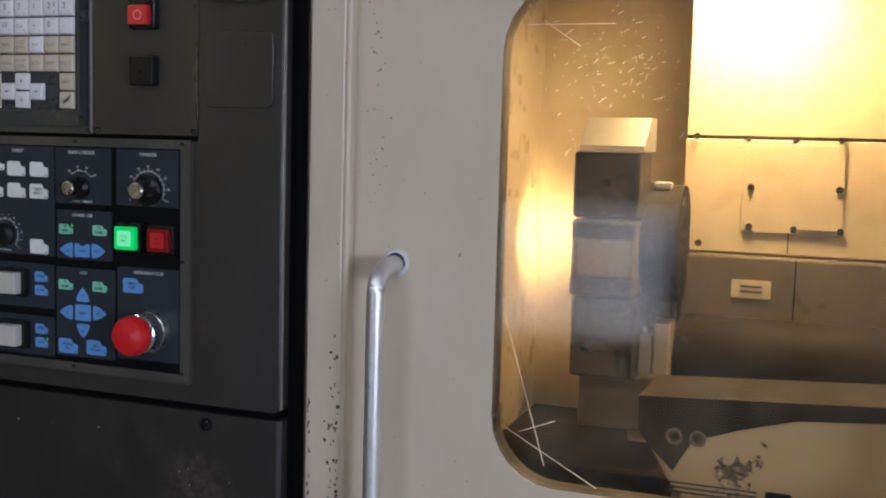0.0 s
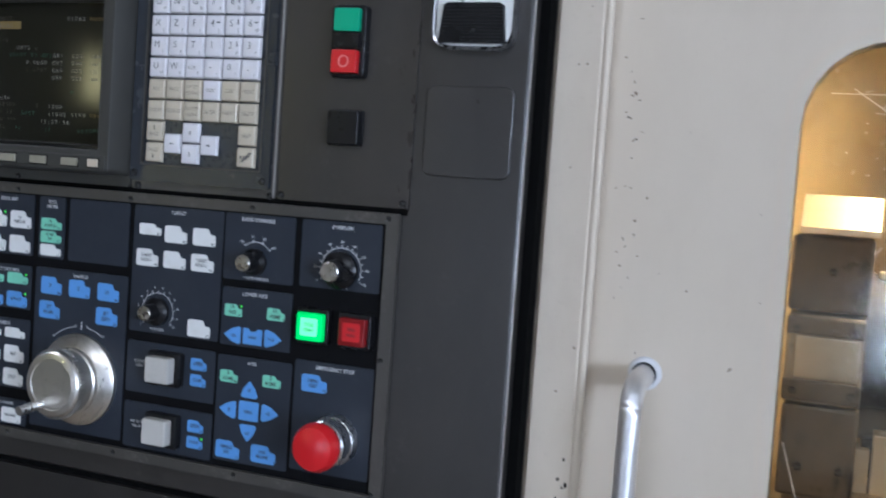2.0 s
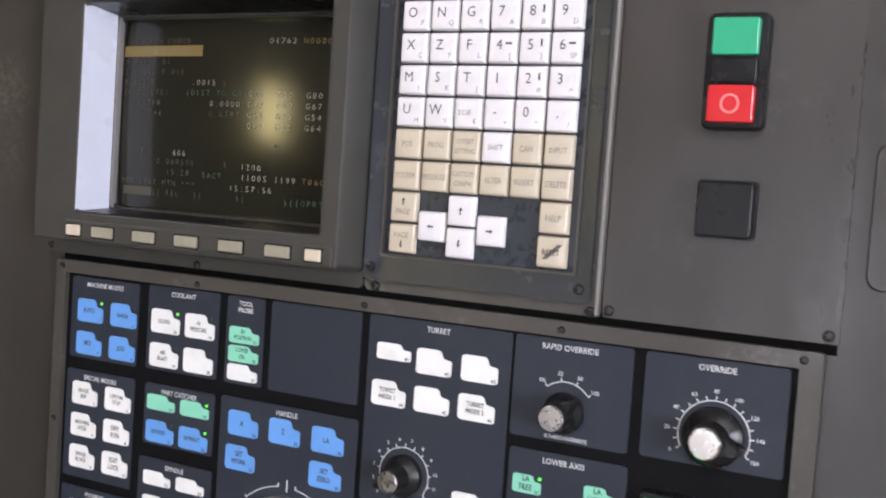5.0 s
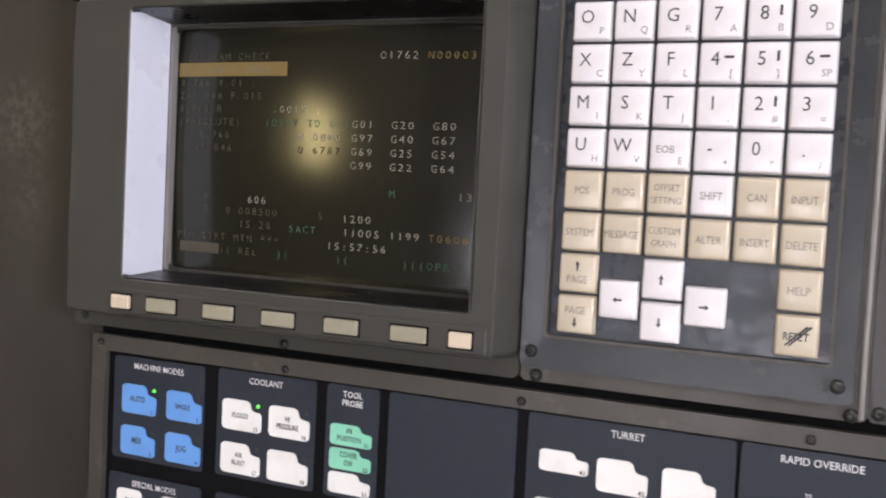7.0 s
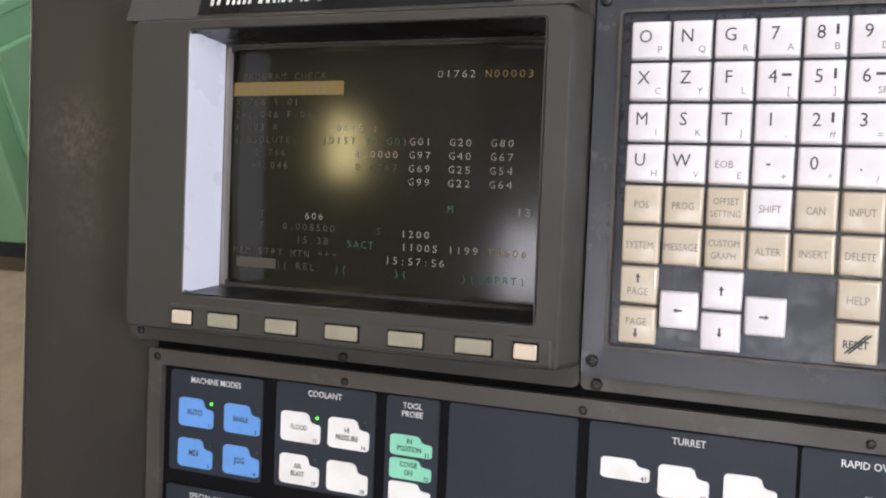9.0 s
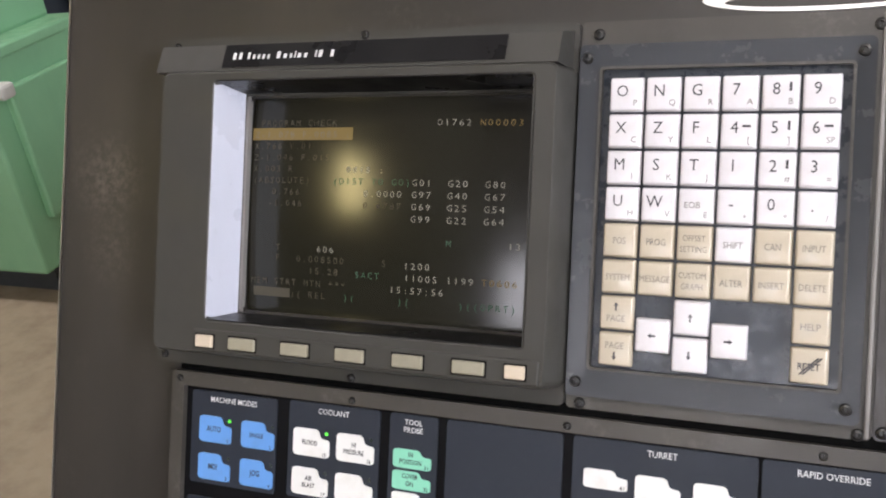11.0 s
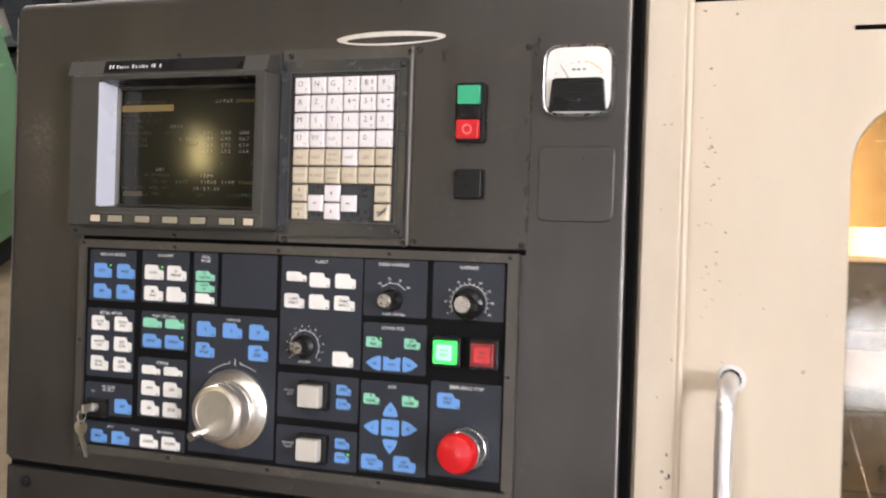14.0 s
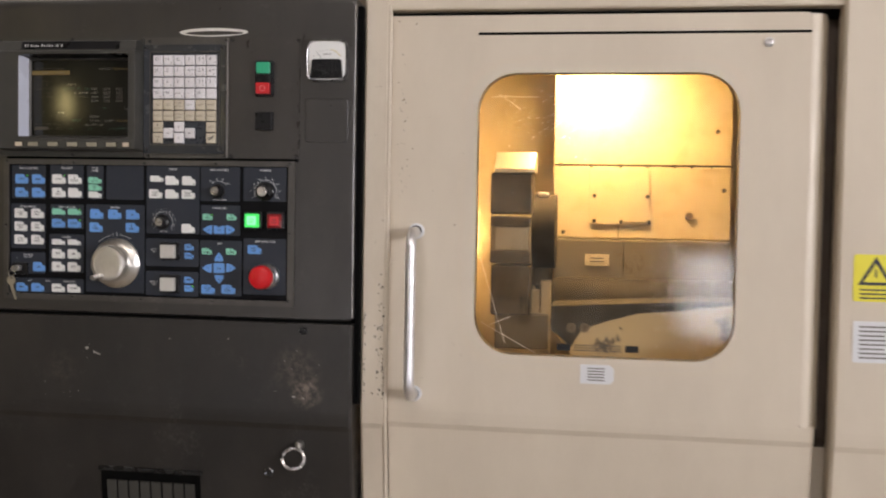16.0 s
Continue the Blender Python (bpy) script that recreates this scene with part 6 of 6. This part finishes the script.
# cycle start and feed hold
for x, m, core, words, lab in ((-63.5, M_LIT, M_LIT_CORE, ("CYCLE", "START"), "lit green cycle start button"), (-23.5, M_RED_DARK, M_RED, ("FEED", "HOLD"), "dark red feed hold button")):
    hs = part("button_housing", prism(rounded(mm(x - 15.5), mm(x + 15.5), 1.189, 1.220, 0.002), -0.009, P_Y + 0.001, bevel=0.001), M_BLACK, OP)
    ln = part("lens", prism(rounded(mm(x - 12.5), mm(x + 12.5), 1.1925, 1.2165, 0.0015), -0.0150, -0.0085, bevel=0.001), m, hs, lab)
    part("lens_face", prism(rounded(mm(x - 8.5), mm(x + 8.5), 1.1965, 1.2125, 0.0015), -0.0153, -0.0148), core, hs)
    for i, t in enumerate(words):
        lettering(t, mm(x), -0.0155, 1.2055 - 0.0045 * i, 0.0036, M_INK, hs, squeeze=0.85)

# emergency stop
b = legend("EMERGENCY STOP", -80, 174, -5, 79)
key(b, -74, 147.5, M_BLUE, "EMERG/RESET", "72", 25, 15.5)
ex, ez = -0.0385, 1.1105
es = part("emergency_stop", turned(ex, ez, [(0.0225, P_Y), (0.0225, P_Y - 0.004), (0.0212, P_Y - 0.008), (0.0205, P_Y - 0.0085), (0.0205, P_Y - 0.024), (0.0192, P_Y - 0.0255), (0.0150, P_Y - 0.0260)], 48), M_CHROME, OP, "chromed collar", smooth=True)
part("mushroom_head", turned(ex, ez, [(0.0150, P_Y - 0.024), (0.0198, P_Y - 0.028), (0.0212, P_Y - 0.032), (0.0208, P_Y - 0.0375), (0.0182, P_Y - 0.0425), (0.0105, P_Y - 0.0450), (0, P_Y - 0.0458)], 48), M_RED, es, "red mushroom head", smooth=True)


# ---- the keys in the lock ----
def key_bunch():
    k = thing("key_bunch", (-0.5090, -0.02, 1.085), "metal keys hanging from the key switch", "keys")
    part("inserted_key", box(-0.5085, -0.5055, -0.030, -0.0135, 1.1085, 1.1185, 0.001), M_KEYMETAL, k)
    pts = [(-0.5090 + 0.006 * math.cos(2 * math.pi * i / 20), -0.0275 + 0.001 * math.sin(2 * math.pi * i / 20), 1.1055 + 0.006 * math.sin(2 * math.pi * i / 20)) for i in range(21)]
    part("ring", tube(pts, 0.0007, 8), M_CHROME, k, smooth=True)
    bow = [(-0.5095 + 0.0085 * math.cos(2 * math.pi * i / 18) * (1.0 if math.sin(2 * math.pi * i / 18) > 0 else 0.92), 1.0925 + 0.0088 * math.sin(2 * math.pi * i / 18)) for i in range(18)]
    part("key_bow", ring(bow, [(-0.5095 + 0.0018 * math.cos(2 * math.pi * i / 18), 1.0975 + 0.0018 * math.sin(2 * math.pi * i / 18)) for i in range(18)], -0.0290, -0.0272), M_KEYMETAL, k, "hanging key bow")
    part("key_blade", prism([(-0.5120, 1.0850), (-0.5025, 1.0600), (-0.4995, 1.0590), (-0.4985, 1.0620), (-0.5015, 1.0690), (-0.5000, 1.0705), (-0.5040, 1.0790), (-0.5055, 1.0865)], -0.0290, -0.0274), M_KEYMETAL, k, "notched key blade")


key_bunch()

# ---- writing: font outlines turned into meshes ----
PITCH = 0.00455   # one character of the display


def outline(body, size, align, offset):
    cu = bpy.data.curves.new("letters", "FONT")
    cu.body, cu.size, cu.align_x = body, size, align
    cu.resolution_u = 2
    cu.offset = offset
    ob = new("letters", cu)
    return ob


made, glyphs = [], {}
for body, x, y, z, size, material, parent, align, squeeze, name in LETTERS:
    if align == "PITCH":
        made.append(None)
        for ch in body:
            if ch != " " and ch not in glyphs:
                glyphs[ch] = outline(ch, size, "CENTER", -0.00005)
    else:
        made.append(outline(body, size, align, size * (0.020 if material is M_INK and size < 0.006 else 0.008 if material is M_INK_W else 0.0)))
bpy.context.view_layer.update()
deps = bpy.context.evaluated_depsgraph_get()
for ob, (body, x, y, z, size, material, parent, align, squeeze, name) in zip(made, LETTERS):
    if ob is None:
        # every character of the display takes the same width
        one = bmesh.new()
        for i, ch in enumerate(body):
            if ch != " ":
                me = bpy.data.meshes.new_from_object(glyphs[ch].evaluated_get(deps))
                xs = [v.co.x for v in me.vertices]
                wide = 0.0031 / max(max(xs) - min(xs), 0.0026)
                me.transform(Matrix.Translation(((i + 0.45) * PITCH, 0, 0)) @ Matrix.Diagonal((wide, 1, 1, 1)))
                one.from_mesh(me)
                bpy.data.meshes.remove(me)
        me = bpy.data.meshes.new(name)
        one.to_mesh(me)
        one.free()
    else:
        me = bpy.data.meshes.new_from_object(ob.evaluated_get(deps))
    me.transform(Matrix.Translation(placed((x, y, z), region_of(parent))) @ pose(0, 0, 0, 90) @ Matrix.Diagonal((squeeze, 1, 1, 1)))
    if ob is None:
        for v in me.vertices:
            v.co.y = glass_y(v.co.x, v.co.z) - 0.0003
    me.materials.clear()
    me.materials.append(mat_of(material))
    part(name, me, None, parent)
for ob in [o for o in made if o] + list(glyphs.values()):
    cu = ob.data
    bpy.data.objects.remove(ob)
    bpy.data.curves.remove(cu)
